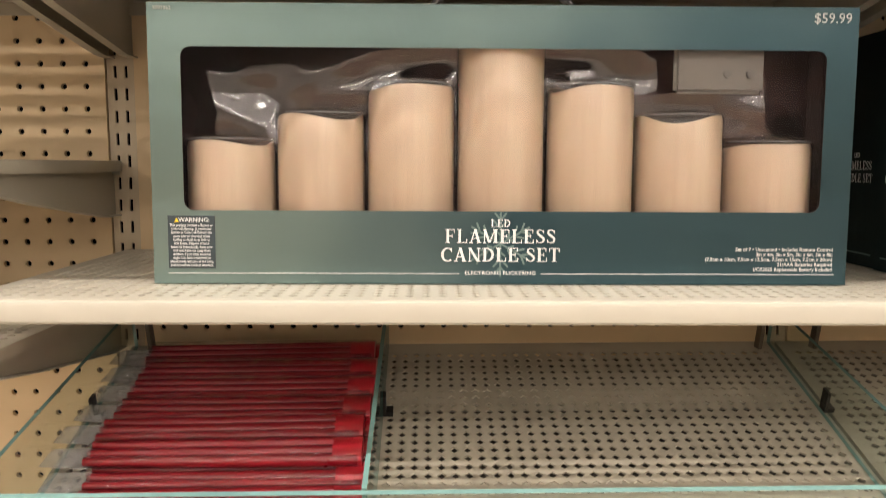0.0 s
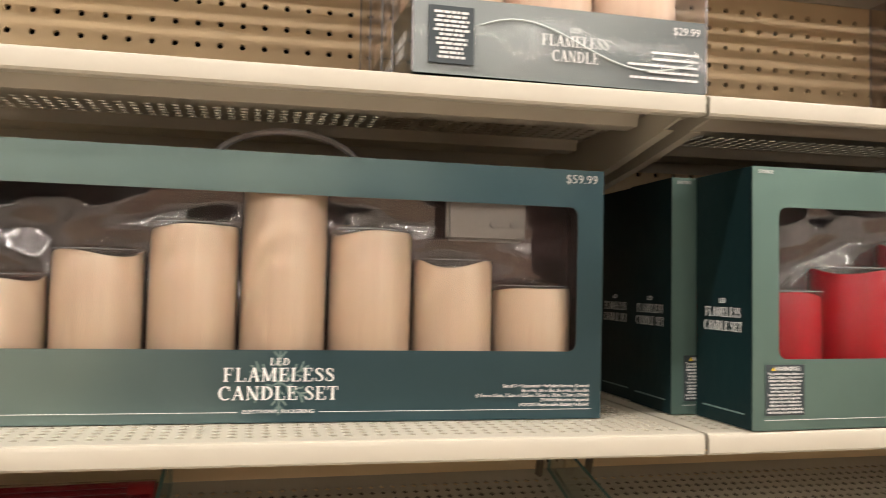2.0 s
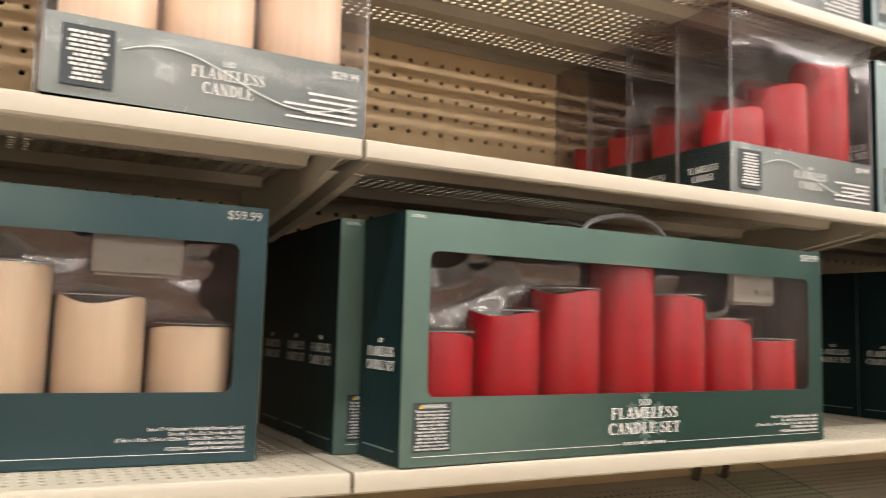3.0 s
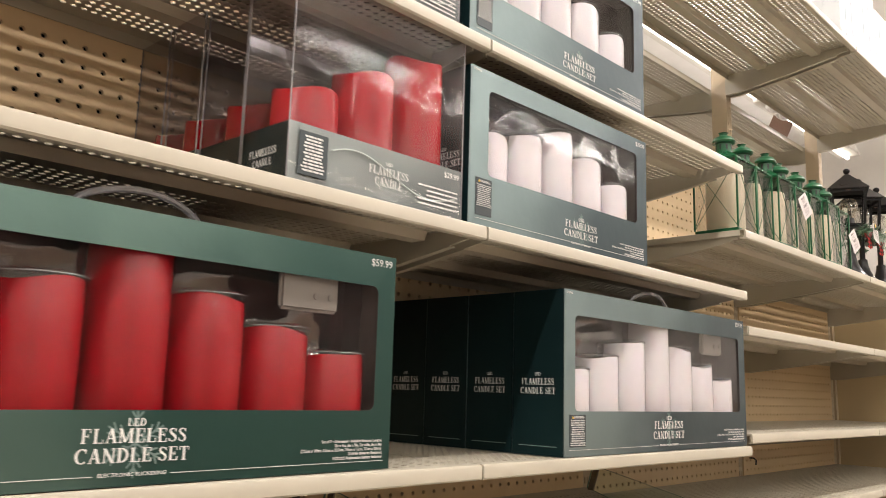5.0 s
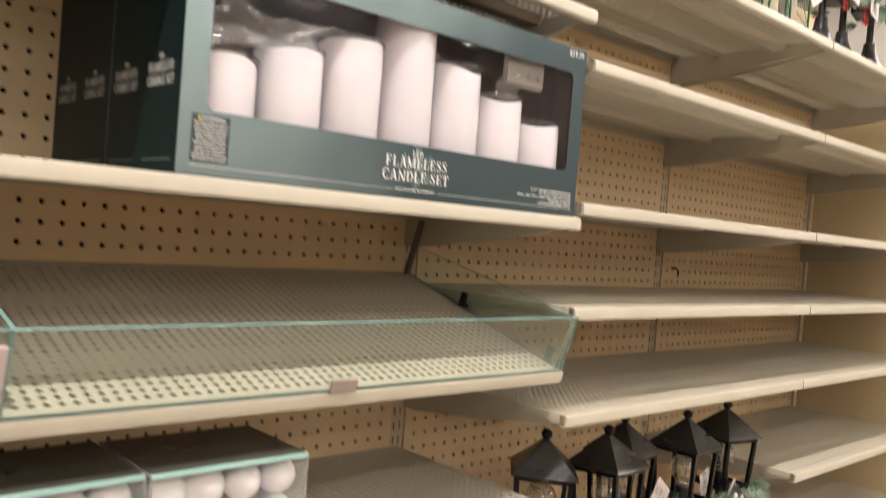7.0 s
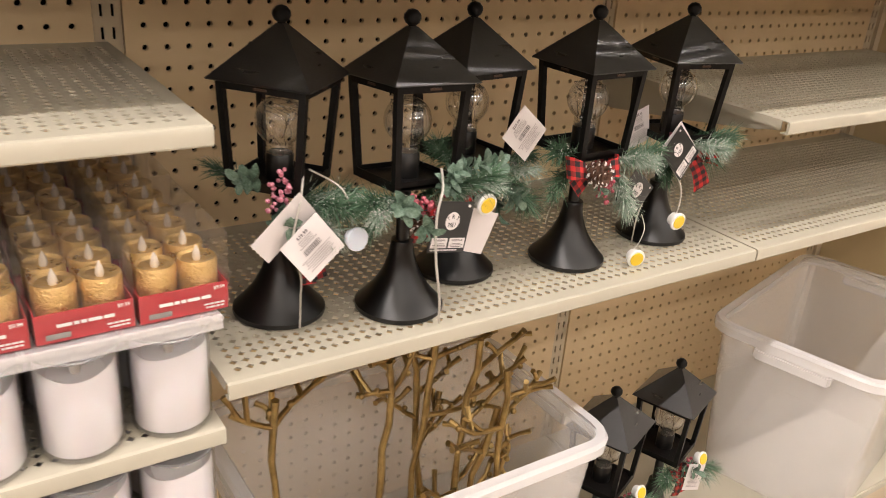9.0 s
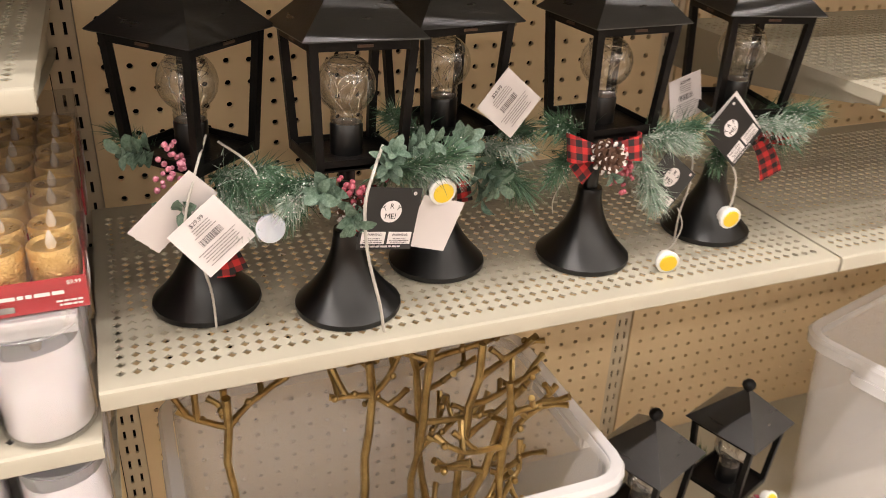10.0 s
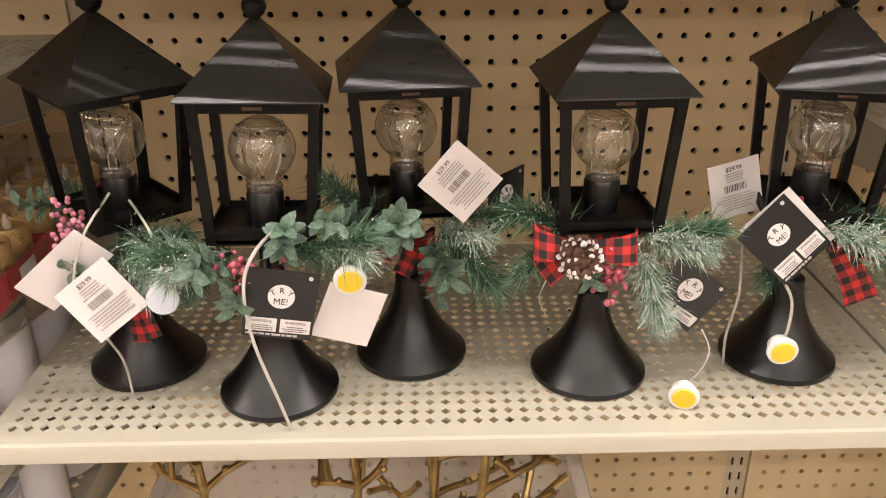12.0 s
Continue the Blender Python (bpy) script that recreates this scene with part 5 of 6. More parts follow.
def berries(t, c, n, spread, seed, mat=None, r=0.0027):
    rng = random.Random(seed)
    mat = mat or BERRY
    for i in range(n):
        at = (c[0] + rng.gauss(0, spread[0]), c[1] + rng.gauss(0, spread[1]), c[2] + rng.gauss(0, spread[2]))
        o = shared("berry", lambda: Soup().ball((0, 0, 0), r, 8, 6), mat, t, ("berry", mat.name), smooth=True)
        o.matrix_basis = Matrix.Translation(at) @ Matrix.Rotation(rng.uniform(0, 6), 4, "Z") @ Matrix.Scale(rng.uniform(0.7, 1.15), 4)


def pine_cone(t, c, way, size):
    way = Vector(way).normalized()
    m = Matrix.Translation(c) @ way.to_track_quat("Z", "Y").to_matrix().to_4x4()
    body, tip, rng = Soup(), Soup(), random.Random(int(size * 1e4))
    body.ball((0, 0, 0), size * 0.36, 10, 8, squash=1.35)
    k = 0
    for j in range(7):
        z = size * (-0.45 + 0.15 * j)
        r = size * 0.50 * math.sqrt(max(0.05, 1 - ((z) / (size * 0.58)) ** 2))
        for i in range(8 if 0 < j < 6 else 5):
            a = 2 * math.pi * i / (8 if 0 < j < 6 else 5) + 0.4 * j
            d = Vector((math.cos(a), math.sin(a), 0.35)).normalized()
            q = Soup()
            leaf_shape(q, d * r * 0.45 + Vector((0, 0, z)), d, (0, 0, 1), r * 0.75, size * 0.26)
            body.add(q.v, q.f)
            if rng.random() < 0.85:
                w = Soup()
                e = d + Vector((rng.gauss(0, 0.12), rng.gauss(0, 0.12), rng.gauss(0, 0.12)))
                leaf_shape(w, d * r * rng.uniform(0.80, 0.95) + Vector((0, 0, z + 0.035 * size)), e, (0, 0, 1), r * rng.uniform(0.2, 0.42), size * rng.uniform(0.09, 0.19))
                tip.add(w.v, w.f)
    p = part("pine_cone", body.turned(m), CONE, t, "brown pine cone with snowy tips", smooth=True)
    part("snow_frosting", tip.turned(m), SNOW, p, "white snow tips", smooth=True)


def ribbon(t, pts, width, across, name="ribbon", cells=0.0062):
    """A plaid ribbon along pts; across: the way of its width at both ends."""
    pts = [Vector(p) for p in pts]
    a0, a1 = Vector(across[0]).normalized(), Vector(across[-1]).normalized()
    v, f, uv = [], [], []
    run = 0.0
    for i, p in enumerate(pts):
        k = i / (len(pts) - 1)
        w = (a0 * (1 - k) + a1 * k).normalized() * (width if not callable(width) else width(k))
        if i:
            run += (p - pts[i - 1]).length
        n = 4
        for j in range(n + 1):
            q = j / n - 0.5
            v.append(p + w * q)
            uv.append((run / cells, (q * w.length) / cells + 20))
    n = 5
    for i in range(len(pts) - 1):
        for j in range(4):
            f.append((i * n + j, i * n + j + 1, (i + 1) * n + j + 1, (i + 1) * n + j))
    me = bpy.data.meshes.new(name)
    me.from_pydata(v, [], f)
    lay = me.uv_layers.new(name="UVMap")
    for loop in me.loops:
        lay.data[loop.index].uv = uv[loop.vertex_index]
    me.materials.append(PLAID)
    me.polygons.foreach_set("use_smooth", [True] * len(me.polygons))
    ob = new(name, me)
    ob.parent = t
    return tagged(ob, "red and black plaid ribbon")


def bow(t, c, size, roll=0.0, loops=(1, 1), tails=()):
    c = Vector(c)
    R = Matrix.Rotation(radians(roll), 3, "Y")
    for sgn, k in zip((-1, 1), loops):
        if not k:
            continue
        pts = []
        for i in range(15):
            a = 2 * math.pi * i / 14
            r = size * k * math.sin(a / 2)
            pts.append(c + R @ Vector((sgn * r * 0.98, -0.35 * size * math.sin(a) - 0.004, 0.15 * size * math.sin(a / 2) + 0.06 * size * math.sin(a))))
        ribbon(t, pts, lambda q: size * (0.35 + 0.55 * math.sin(math.pi * q)), [(0, 0.3, 1), (0, 0.3, 1)], "bow_loop")
    for d, l in tails:
        d = Vector(d).normalized()
        pts = [c + d * (l * i / 8) + Vector((0, -0.006 * math.sin(2.6 * i / 8 + 0.5), 0.003 * math.sin(3 * i / 8))) for i in range(9)]
        ribbon(t, pts, lambda q: size * (0.45 + 0.35 * q), [(d.z, 0.15, -d.x), (d.z, 0.15, -d.x)], "bow_tail")
    part("bow_knot", Soup().ball(tuple(c + Vector((0, -0.004, 0))), size * 0.17, 10, 6), PLAID_KNOT, t, smooth=True)


PLAID_KNOT = surface("dark_red_cloth", (0.20, 0.012, 0.012), rough=0.9)


def card(t, corners, kind, seed=0, name="tag"):
    """A hang tag spanned by its top-left, top-right and bottom-left corners."""
    tl, tr, bl = (Vector(c) for c in corners)
    u, v = tr - tl, tl - bl
    w, h = u.length, v.length
    ux = u.normalized()
    nz = ux.cross(v).normalized()
    vy = nz.cross(ux)
    m = Matrix((ux, vy, nz)).transposed().to_4x4()
    m.translation = bl + nz * 0.0
    black = kind == "try"
    q = Soup().box(0, w, 0, h, -0.0006, 0)
    o = part("try_me_tag" if black else "price_tag", q, [BLACK_CARD if black else PAPER], t, "black folded hang tag" if black else "white card hang tag")
    o.matrix_basis = m
    rng = random.Random(seed)
    e = 0.0003

    def strips(s, x, y, ww, rows, pitch, height, align="mid"):
        b = bars(rows, ww, pitch, height, rng, align)
        s.add([(px + x, pz + y, e) for px, py, pz in b.v], b.f)

    def disc(x, y, r):
        return Soup().add([(x + r * math.cos(a), y + r * math.sin(a), e * 0.6) for a in [math.pi * i / 14 for i in range(28)]], [tuple(range(28))])

    if black:
        r = w * 0.19
        d = part("white_disc", disc(w * 0.5, h * 0.62, r), PAPER, o)
        letters("T", r * 0.66, pose(w * 0.5 - r * 0.52, h * 0.62 + r * 0.10, e, 0, 0, 35), BLACK_CARD, o)
        letters("R", r * 0.66, pose(w * 0.5, h * 0.62 + r * 0.30, e), BLACK_CARD, o)
        letters("Y", r * 0.66, pose(w * 0.5 + r * 0.52, h * 0.62 + r * 0.14, e, 0, 0, -35), BLACK_CARD, o)
        letters("ME!", r * 0.72, pose(w * 0.5, h * 0.62 - r * 0.66, e), BLACK_CARD, o)
        for x in (0.05, 0.53):
            wl = Soup().add([(w * x, h * 0.09, e * 0.5), (w * (x + 0.43), h * 0.09, e * 0.5), (w * (x + 0.43), h * 0.29, e * 0.5), (w * x, h * 0.29, e * 0.5)], [(0, 1, 2, 3)])
            part("warning_panel", wl, PAPER, o, "white warning panel")
        for x in (0.265, 0.745):
            letters("WARNING:", h * 0.056, pose(w * x, h * 0.225, e), INK, o)
        s = Soup()
        for x in (0.08, 0.56):
            strips(s, w * x, h * 0.185, w * 0.37, 3, h * 0.03, h * 0.014)
        part("small_print", s, INK, o)
        s = Soup()
        strips(s, w * 0.06, h * 0.065, w * 0.86, 1, h * 0.05, h * 0.03, "left")
        part("small_print", s, PAPER, o)
        part("eyelet", Soup().lathe([(0.0016, 0), (0.0016, 0.0004), (0.0008, 0.0004), (0.0008, 0)], 12, (w * 0.88, h * 0.92, 0)), PAPER, o)
    elif kind == "price":
        letters("$29.99", h * 0.105, pose(w * 0.5, h * 0.84, e), INK, o, name="price")
        s = Soup()
        strips(s, w * 0.25, h * 0.80, w * 0.5, 4, h * 0.045, h * 0.018)
        strips(s, w * 0.10, h * 0.40, w * 0.8, 6, h * 0.05, h * 0.018)
        part("small_print", s, INK_PALE, o)
        s = Soup()
        x = w * 0.28
        while x < w * 0.72:
            l = rng.choice((0.0004, 0.0007, 0.0011))
            s.add([(x, h * 0.46, e), (x + l, h * 0.46, e), (x + l, h * 0.59, e), (x, h * 0.59, e)], [(0, 1, 2, 3)])
            x += l + rng.choice((0.0004, 0.0007))
        part("barcode", s, INK, o)
    return o


INK_PALE = surface("pale_grey_ink", (0.34, 0.31, 0.30), rough=0.7, bump=0)


def cord(t, pts, r=0.0011):
    pts = [Vector(p) for p in pts]
    fine = []
    for i in range(len(pts) - 1):
        a, b, c, d = pts[max(i - 1, 0)], pts[i], pts[i + 1], pts[min(i + 2, len(pts) - 1)]
        for k in range(5):
            u = k / 5
            fine.append(0.5 * ((2 * b) + (c - a) * u + (2 * a - 5 * b + 4 * c - d) * u * u + (3 * b - a - 3 * c + d) * u ** 3))
    fine.append(pts[-1])
    return part("cord", Soup().tube(fine, r, 6), CORD, t, "clear grey cord", smooth=True)


def button(t, c, way, yellow=True):
    m = Matrix.Translation(c) @ Vector(way).normalized().to_track_quat("Z", "Y").to_matrix().to_4x4()
    s = Soup().lathe([(0.0085, -0.006), (0.0092, -0.005), (0.0095, 0.003), (0.0123, 0.0034), (0.0123, 0.006), (0.0117, 0.0068), (0.0095, 0.0070)], 24).turned(m)
    b = part("push_button", s, WHITE_PLASTIC if yellow else BLUE_WHITE, t, "white battery push button", smooth=True)
    if yellow:
        part("button_face", Soup().lathe([(0.0092, 0.0066), (0.0092, 0.0078), (0.0088, 0.0082)], 24).turned(m), YELLOW, b, "yellow button face", smooth=True)


def lantern(x, y, z, yaw, label, group="trumpet-base lanterns", lean=(0.0, 0.0)):
    t = thing("lantern", label, "lantern", group, pose(x, y, z))
    lantern_body(t, yaw, lean)
    return t, lambda px, py, pz: (px - x, py - y, pz - z)


ZS = 0.7225
# first lantern, corner towards the aisle
t, L = lantern(2.386, -0.242, ZS, 43, "black metal lantern with pine, pink berries, white tags", lean=(0.5, 1.0))
needles(t, [(L(2.395, -0.27, 0.865), (0.55, -0.6, 0.15), 0.075, 190), (L(2.395, -0.27, 0.86), (0.9, -0.25, 0.35), 0.07, 130), (L(2.39, -0.265, 0.86), (-0.3, -0.5, -0.6), 0.05, 70),
            (L(2.36, -0.235, 0.87), (-0.7, 0.4, 0.6), 0.06, 90)], 11)
needles(t, [(L(2.40, -0.28, 0.86), (0.5, -0.7, -0.5), 0.06, 110)], 12, True)
leaves(t, [(L(2.355, -0.27, 0.885), (-0.8, -0.5, 0.2), 8, 0.018), (L(2.375, -0.285, 0.862), (-0.3, -0.8, -0.4), 8, 0.020)], 13)
needles(t, [(L(2.40, -0.275, 0.868), (0.7, -0.5, 0.1), 0.075, 160)], 16, True)
berries(t, L(2.366, -0.298, 0.880), 34, (0.007, 0.005, 0.012), 14, PINK_BERRY)
bow(t, L(2.398, -0.272, 0.815), 0.020, 0, (0, 0), [((0.05, -0.35, -1), 0.048), ((0.35, -0.45, -1), 0.046)])
card(t, [L(2.346, -0.318, 0.848), L(2.397, -0.312, 0.892), L(2.347, -0.312, 0.814)], "blank")
card(t, [L(2.3725, -0.320, 0.840), L(2.412, -0.314, 0.870), L(2.3840, -0.326, 0.793)], "price", 3)
button(t, L(2.435, -0.318, 0.828), (0.1, -1, 0.15), False)
cord(t, [L(2.395, -0.285, 0.90), L(2.380, -0.312, 0.875), L(2.369, -0.318, 0.835), L(2.380, -0.312, 0.795), L(2.386, -0.298, 0.760), L(2.387, -0.2945, 0.7245)])
cord(t, [L(2.405, -0.275, 0.89), L(2.428, -0.305, 0.875), L(2.436, -0.312, 0.838)])

# second lantern
t, L = lantern(2.509, -0.288, ZS, 4, "black metal lantern with eucalyptus, pine and hang tags", lean=(-3.6, 1.6))
needles(t, [(L(2.49, -0.31, 0.865), (-0.9, -0.4, 0.35), 0.075, 170), (L(2.53, -0.315, 0.868), (0.9, -0.3, 0.45), 0.085, 190), (L(2.48, -0.30, 0.86), (-0.7, -0.3, -0.5), 0.055, 90)], 21)
needles(t, [(L(2.485, -0.315, 0.87), (-0.8, -0.5, 0.0), 0.06, 130), (L(2.55, -0.32, 0.875), (0.8, -0.4, 0.2), 0.06, 110)], 22, True)
leaves(t, [(L(2.530, -0.325, 0.868), (0.2, -0.6, 0.9), 11, 0.017), (L(2.487, -0.325, 0.862), (-0.5, -0.7, 0.1), 9, 0.019), (L(2.500, -0.33, 0.850), (-0.1, -0.9, -0.4), 7, 0.018), (L(2.553, -0.325, 0.888), (0.6, -0.5, 0.3), 6, 0.015)], 23)
berries(t, L(2.502, -0.338, 0.858), 26, (0.009, 0.005, 0.007), 24)
pine_cone(t, L(2.500, -0.332, 0.842), (0.1, -1, -0.3), 0.024)
bow(t, L(2.512, -0.315, 0.842), 0.020, 0, (0.8, 0.8), [((-0.3, -0.3, -1), 0.032), ((0.4, -0.2, -1), 0.034)])
card(t, [L(2.560, -0.338, 0.850), L(2.601, -0.330, 0.834), L(2.546, -0.336, 0.803)], "blank")
card(t, [L(2.5135, -0.352, 0.868), L(2.563, -0.346, 0.858), L(2.4985, -0.354, 0.815)], "try", 4)
button(t, L(2.5785, -0.336, 0.852), (0.05, -1, -0.15))
cord(t, [L(2.575, -0.306, 0.875), L(2.579, -0.302, 0.862), L(2.578, -0.302, 0.853)], 0.0006)
cord(t, [L(2.532, -0.320, 0.89), L(2.515, -0.350, 0.880), L(2.5055, -0.3575, 0.855), L(2.508, -0.357, 0.81), L(2.520, -0.352, 0.757), L(2.526, -0.345, 0.724)], 0.0014)

# third lantern, further back
t, L = lantern(2.619, -0.233, ZS, 7, "black metal lantern with eucalyptus rosette and price tag")
needles(t, [(L(2.60, -0.255, 0.87), (-0.7, -0.2, 0.7), 0.075, 150), (L(2.645, -0.26, 0.865), (0.7, -0.35, -0.55), 0.085, 200), (L(2.65, -0.255, 0.87), (0.9, -0.2, 0.3), 0.06, 110), (L(2.59, -0.25, 0.865), (-0.8, -0.1, -0.4), 0.06, 110)], 31)
needles(t, [(L(2.645, -0.262, 0.866), (0.6, -0.5, 0.2), 0.06, 130), (L(2.60, -0.262, 0.862), (-0.5, -0.6, -0.2), 0.05, 100)], 32, True)
leaves(t, [(L(2.612, -0.275, 0.862), (0.0, -0.8, 0.5), 14, 0.022), (L(2.637, -0.275, 0.852), (0.4, -0.7, -0.6), 12, 0.021), (L(2.592, -0.270, 0.866), (-0.6, -0.6, 0.2), 8, 0.019), (L(2.64, -0.27, 0.835), (0.2, -0.4, -1), 7, 0.018)], 33)
berries(t, L(2.606, -0.272, 0.848), 24, (0.009, 0.006, 0.006), 34)
bow(t, L(2.628, -0.250, 0.842), 0.020, 0, (0.7, 0.7), [((-0.5, -0.1, -1), 0.035), ((0.2, -0.2, -1), 0.045)])
card(t, [L(2.628, -0.292, 0.905), L(2.658, -0.288, 0.939), L(2.663, -0.294, 0.875)], "price", 5)
card(t, [L(2.690, -0.245, 0.893), L(2.722, -0.215, 0.896), L(2.686, -0.245, 0.841)], "try", 6)
cord(t, [L(2.650, -0.252, 0.832), L(2.674, -0.252, 0.826), L(2.690, -0.245, 0.832), L(2.700, -0.24, 0.842)], 0.0014)

# fourth lantern
t, L = lantern(2.773, -0.267, ZS, 3, "black metal lantern with plaid bow and pine cone")
needles(t, [(L(2.80, -0.295, 0.872), (0.8, -0.4, 0.35), 0.075, 150), (L(2.75, -0.285, 0.87), (-0.7, -0.2, 0.5), 0.075, 170), (L(2.745, -0.285, 0.865), (-0.8, -0.3, -0.4), 0.065, 110)], 41)
needles(t, [(L(2.802, -0.300, 0.870), (0.7, -0.5, 0.2), 0.06, 260), (L(2.800, -0.302, 0.858), (0.35, -0.4, -0.9), 0.07, 300)], 42, True)
bow(t, L(2.748, -0.308, 0.860), 0.030, 4, (1.15, 1.55), [((-0.8, -0.3, -0.6), 0.034)])
pine_cone(t, L(2.746, -0.325, 0.862), (0.15, -1, -0.1), 0.030)
berries(t, L(2.775, -0.318, 0.838), 40, (0.007, 0.005, 0.010), 44)
leaves(t, [(L(2.752, -0.31, 0.852), (0.2, -0.8, -0.5), 5, 0.014)], 45)
card(t, [L(2.829, -0.312, 0.853), L(2.872, -0.306, 0.820), L(2.800, -0.312, 0.815)], "try", 7)
button(t, L(2.841, -0.322, 0.7345), (-0.25, -1, -0.1))
cord(t, [L(2.852, -0.312, 0.788), L(2.860, -0.314, 0.768), L(2.853, -0.315, 0.748), L(2.846, -0.312, 0.738)], 0.0007)
cord(t, [L(2.735, -0.285, 0.83), L(2.727, -0.275, 0.80), L(2.735, -0.262, 0.775)], 0.0007)

# fifth lantern
t, L = lantern(2.945, -0.251, ZS, -10, "black metal lantern with pine, plaid ribbon and tags", lean=(0.8, 0.5))
needles(t, [(L(2.95, -0.275, 0.868), (0.7, -0.5, 0.4), 0.085, 170), (L(2.93, -0.275, 0.858), (-0.6, -0.5, -0.4), 0.06, 110), (L(2.955, -0.27, 0.865), (0.9, -0.3, -0.2), 0.08, 130)], 51)
needles(t, [(L(2.945, -0.285, 0.868), (0.4, -0.8, 0.3), 0.065, 150)], 52, True)
bow(t, L(2.962, -0.278, 0.845), 0.034, -8, (0.0, 1.5), [((0.45, -0.2, -0.8), 0.055), ((1, -0.15, -0.12), 0.060)])
berries(t, L(2.915, -0.285, 0.872), 14, (0.006, 0.005, 0.006), 54)
card(t, [L(2.872, -0.252, 0.903), L(2.914, -0.246, 0.913), L(2.871, -0.254, 0.855)], "price", 8)
card(t, [L(2.905, -0.302, 0.905), L(2.949, -0.300, 0.862), L(2.873, -0.305, 0.870)], "blank")
card(t, [L(2.870, -0.312, 0.868), L(2.902, -0.307, 0.902), L(2.911, -0.314, 0.827)], "try", 9)
button(t, L(2.917, -0.314, 0.771), (-0.05, -1, -0.1))
cord(t, [L(2.909, -0.310, 0.832), L(2.920, -0.312, 0.812), L(2.921, -0.312, 0.785), L(2.918, -0.310, 0.776)], 0.0012)
cord(t, [L(2.89, -0.27, 0.85), L(2.893, -0.275, 0.80), L(2.889, -0.272, 0.76), L(2.892, -0.268, 0.7245)], 0.0012)


def plain_lantern(x, y, z, yaw, seed, label, group):
    """The same lantern, dressed with pine and berries and a button."""
    t, L = lantern(x, y, z, yaw, label, group)
    needles(t, [((0.01, -0.03, 0.135), (0.8, -0.6, 0.2), 0.075, 150), ((-0.01, -0.03, 0.135), (-0.8, -0.5, 0.3), 0.075, 150), ((0, 0.03, 0.135), (0.3, 0.8, 0.3), 0.06, 80)], seed)
    needles(t, [((0.015, -0.035, 0.14), (0.6, -0.7, -0.2), 0.06, 110)], seed + 1, True)
    leaves(t, [((0, -0.04, 0.135), (0.2, -0.9, 0.2), 8, 0.018)], seed + 2)
    berries(t, (0.02, -0.045, 0.130), 22, (0.008, 0.006, 0.007), seed + 3)
    bow(t, (-0.006, -0.04, 0.125), 0.022, 0, (0.9, 0.9), [((-0.2, -0.3, -1), 0.04), ((0.3, -0.3, -1), 0.04)])
    button(t, (0.03, -0.052, 0.150), (0.1, -1, 0.3))
    card(t, [(-0.005, -0.06, 0.155), (0.035, -0.062, 0.142), (-0.018, -0.066, 0.112)], "price", seed)
    return t


LOW = "lanterns on the base deck"
plain_lantern(2.905, -0.280, 0.1705, 22, 61, "black metal lantern with pine on the base deck", LOW)
plain_lantern(3.060, -0.268, 0.1705, 20, 71, "black metal lantern with pine beside clear tub", LOW)
HIGH = "lanterns on the high shelf"
plain_lantern(3.150, -0.285, 1.7855, 20, 81, "black metal lantern with frosted pine on high shelf", HIGH)
plain_lantern(3.285, -0.275, 1.7855, 32, 91, "black metal lantern with frosted pine on high shelf", HIGH)
plain_lantern(3.420, -0.285, 1.7855, 12, 101, "black metal lantern with frosted pine on high shelf", HIGH)


# ---- green lanterns on the high shelf ----
def green_lantern():
    t = thing("green_lantern", "green metal lantern with cream pillar candle", "lantern", "green metal lanterns")
    h, H = 0.0455, 0.150
    part("base", Soup().box(-h, h, -h, h, 0, 0.008), GREEN_PAINT, t, bevel=0.0015)
    for sx in (-1, 1):
        for sy in (-1, 1):
            part("corner_post", Soup().box(sx * h - 0.0016, sx * h + 0.0016, sy * h - 0.0016, sy * h + 0.0016, 0.008, H), GREEN_PAINT, t)
    for k in range(4):
        m = pose(0, 0, 0, 0, 0, 90 * k)
        x = part("cross_wire", Soup().tube([(-h, -h, 0.010), (h, -h, H - 0.004)], 0.0007, 5).tube([(h, -h - 0.001, 0.010), (-h, -h - 0.001, H - 0.004)], 0.0007, 5), GREEN_PAINT, t)
        x.matrix_basis = m
        g = part("pane", Soup().box(-h + 0.003, h - 0.003, -h + 0.002, -h + 0.003, 0.009, H - 0.002), PANE, t)
        g.matrix_basis = m
    part("roof", Soup().lathe([(h * 1.42, H), (h * 1.42, H + 0.004), (0.028, H + 0.022), (0.020, H + 0.026)], 4, square=True), GREEN_PAINT, t)
    part("chimney", Soup().lathe([(0.016, H + 0.025), (0.016, H + 0.044), (0.022, H + 0.045), (0.024, H + 0.049), (0.019, H + 0.057), (0.008, H + 0.062), (0.008, H + 0.066), (0.010, H + 0.068), (0.004, H + 0.070)], 20), GREEN_PAINT, t, "vented green chimney cap", smooth=True)
    v = Soup()
    for k in range(8):
        a = math.pi * k / 4
        v.box(0.0157, 0.0164, -0.002, 0.002, H + 0.030, H + 0.041)
        n = len(v.v)
        R = Matrix.Rotation(a, 4, "Z")
        v.v[n - 8:] = [tuple(R @ Vector(p)) for p in v.v[n - 8:]]
    part("vent_slots", v, BLACK_SATIN, t)
    part("candle", candle_mesh(0.038, 0.115, 77), CREAM_WAX, t, "cream pillar candle", smooth=True).location = (0, 0, 0.0085)
    return t


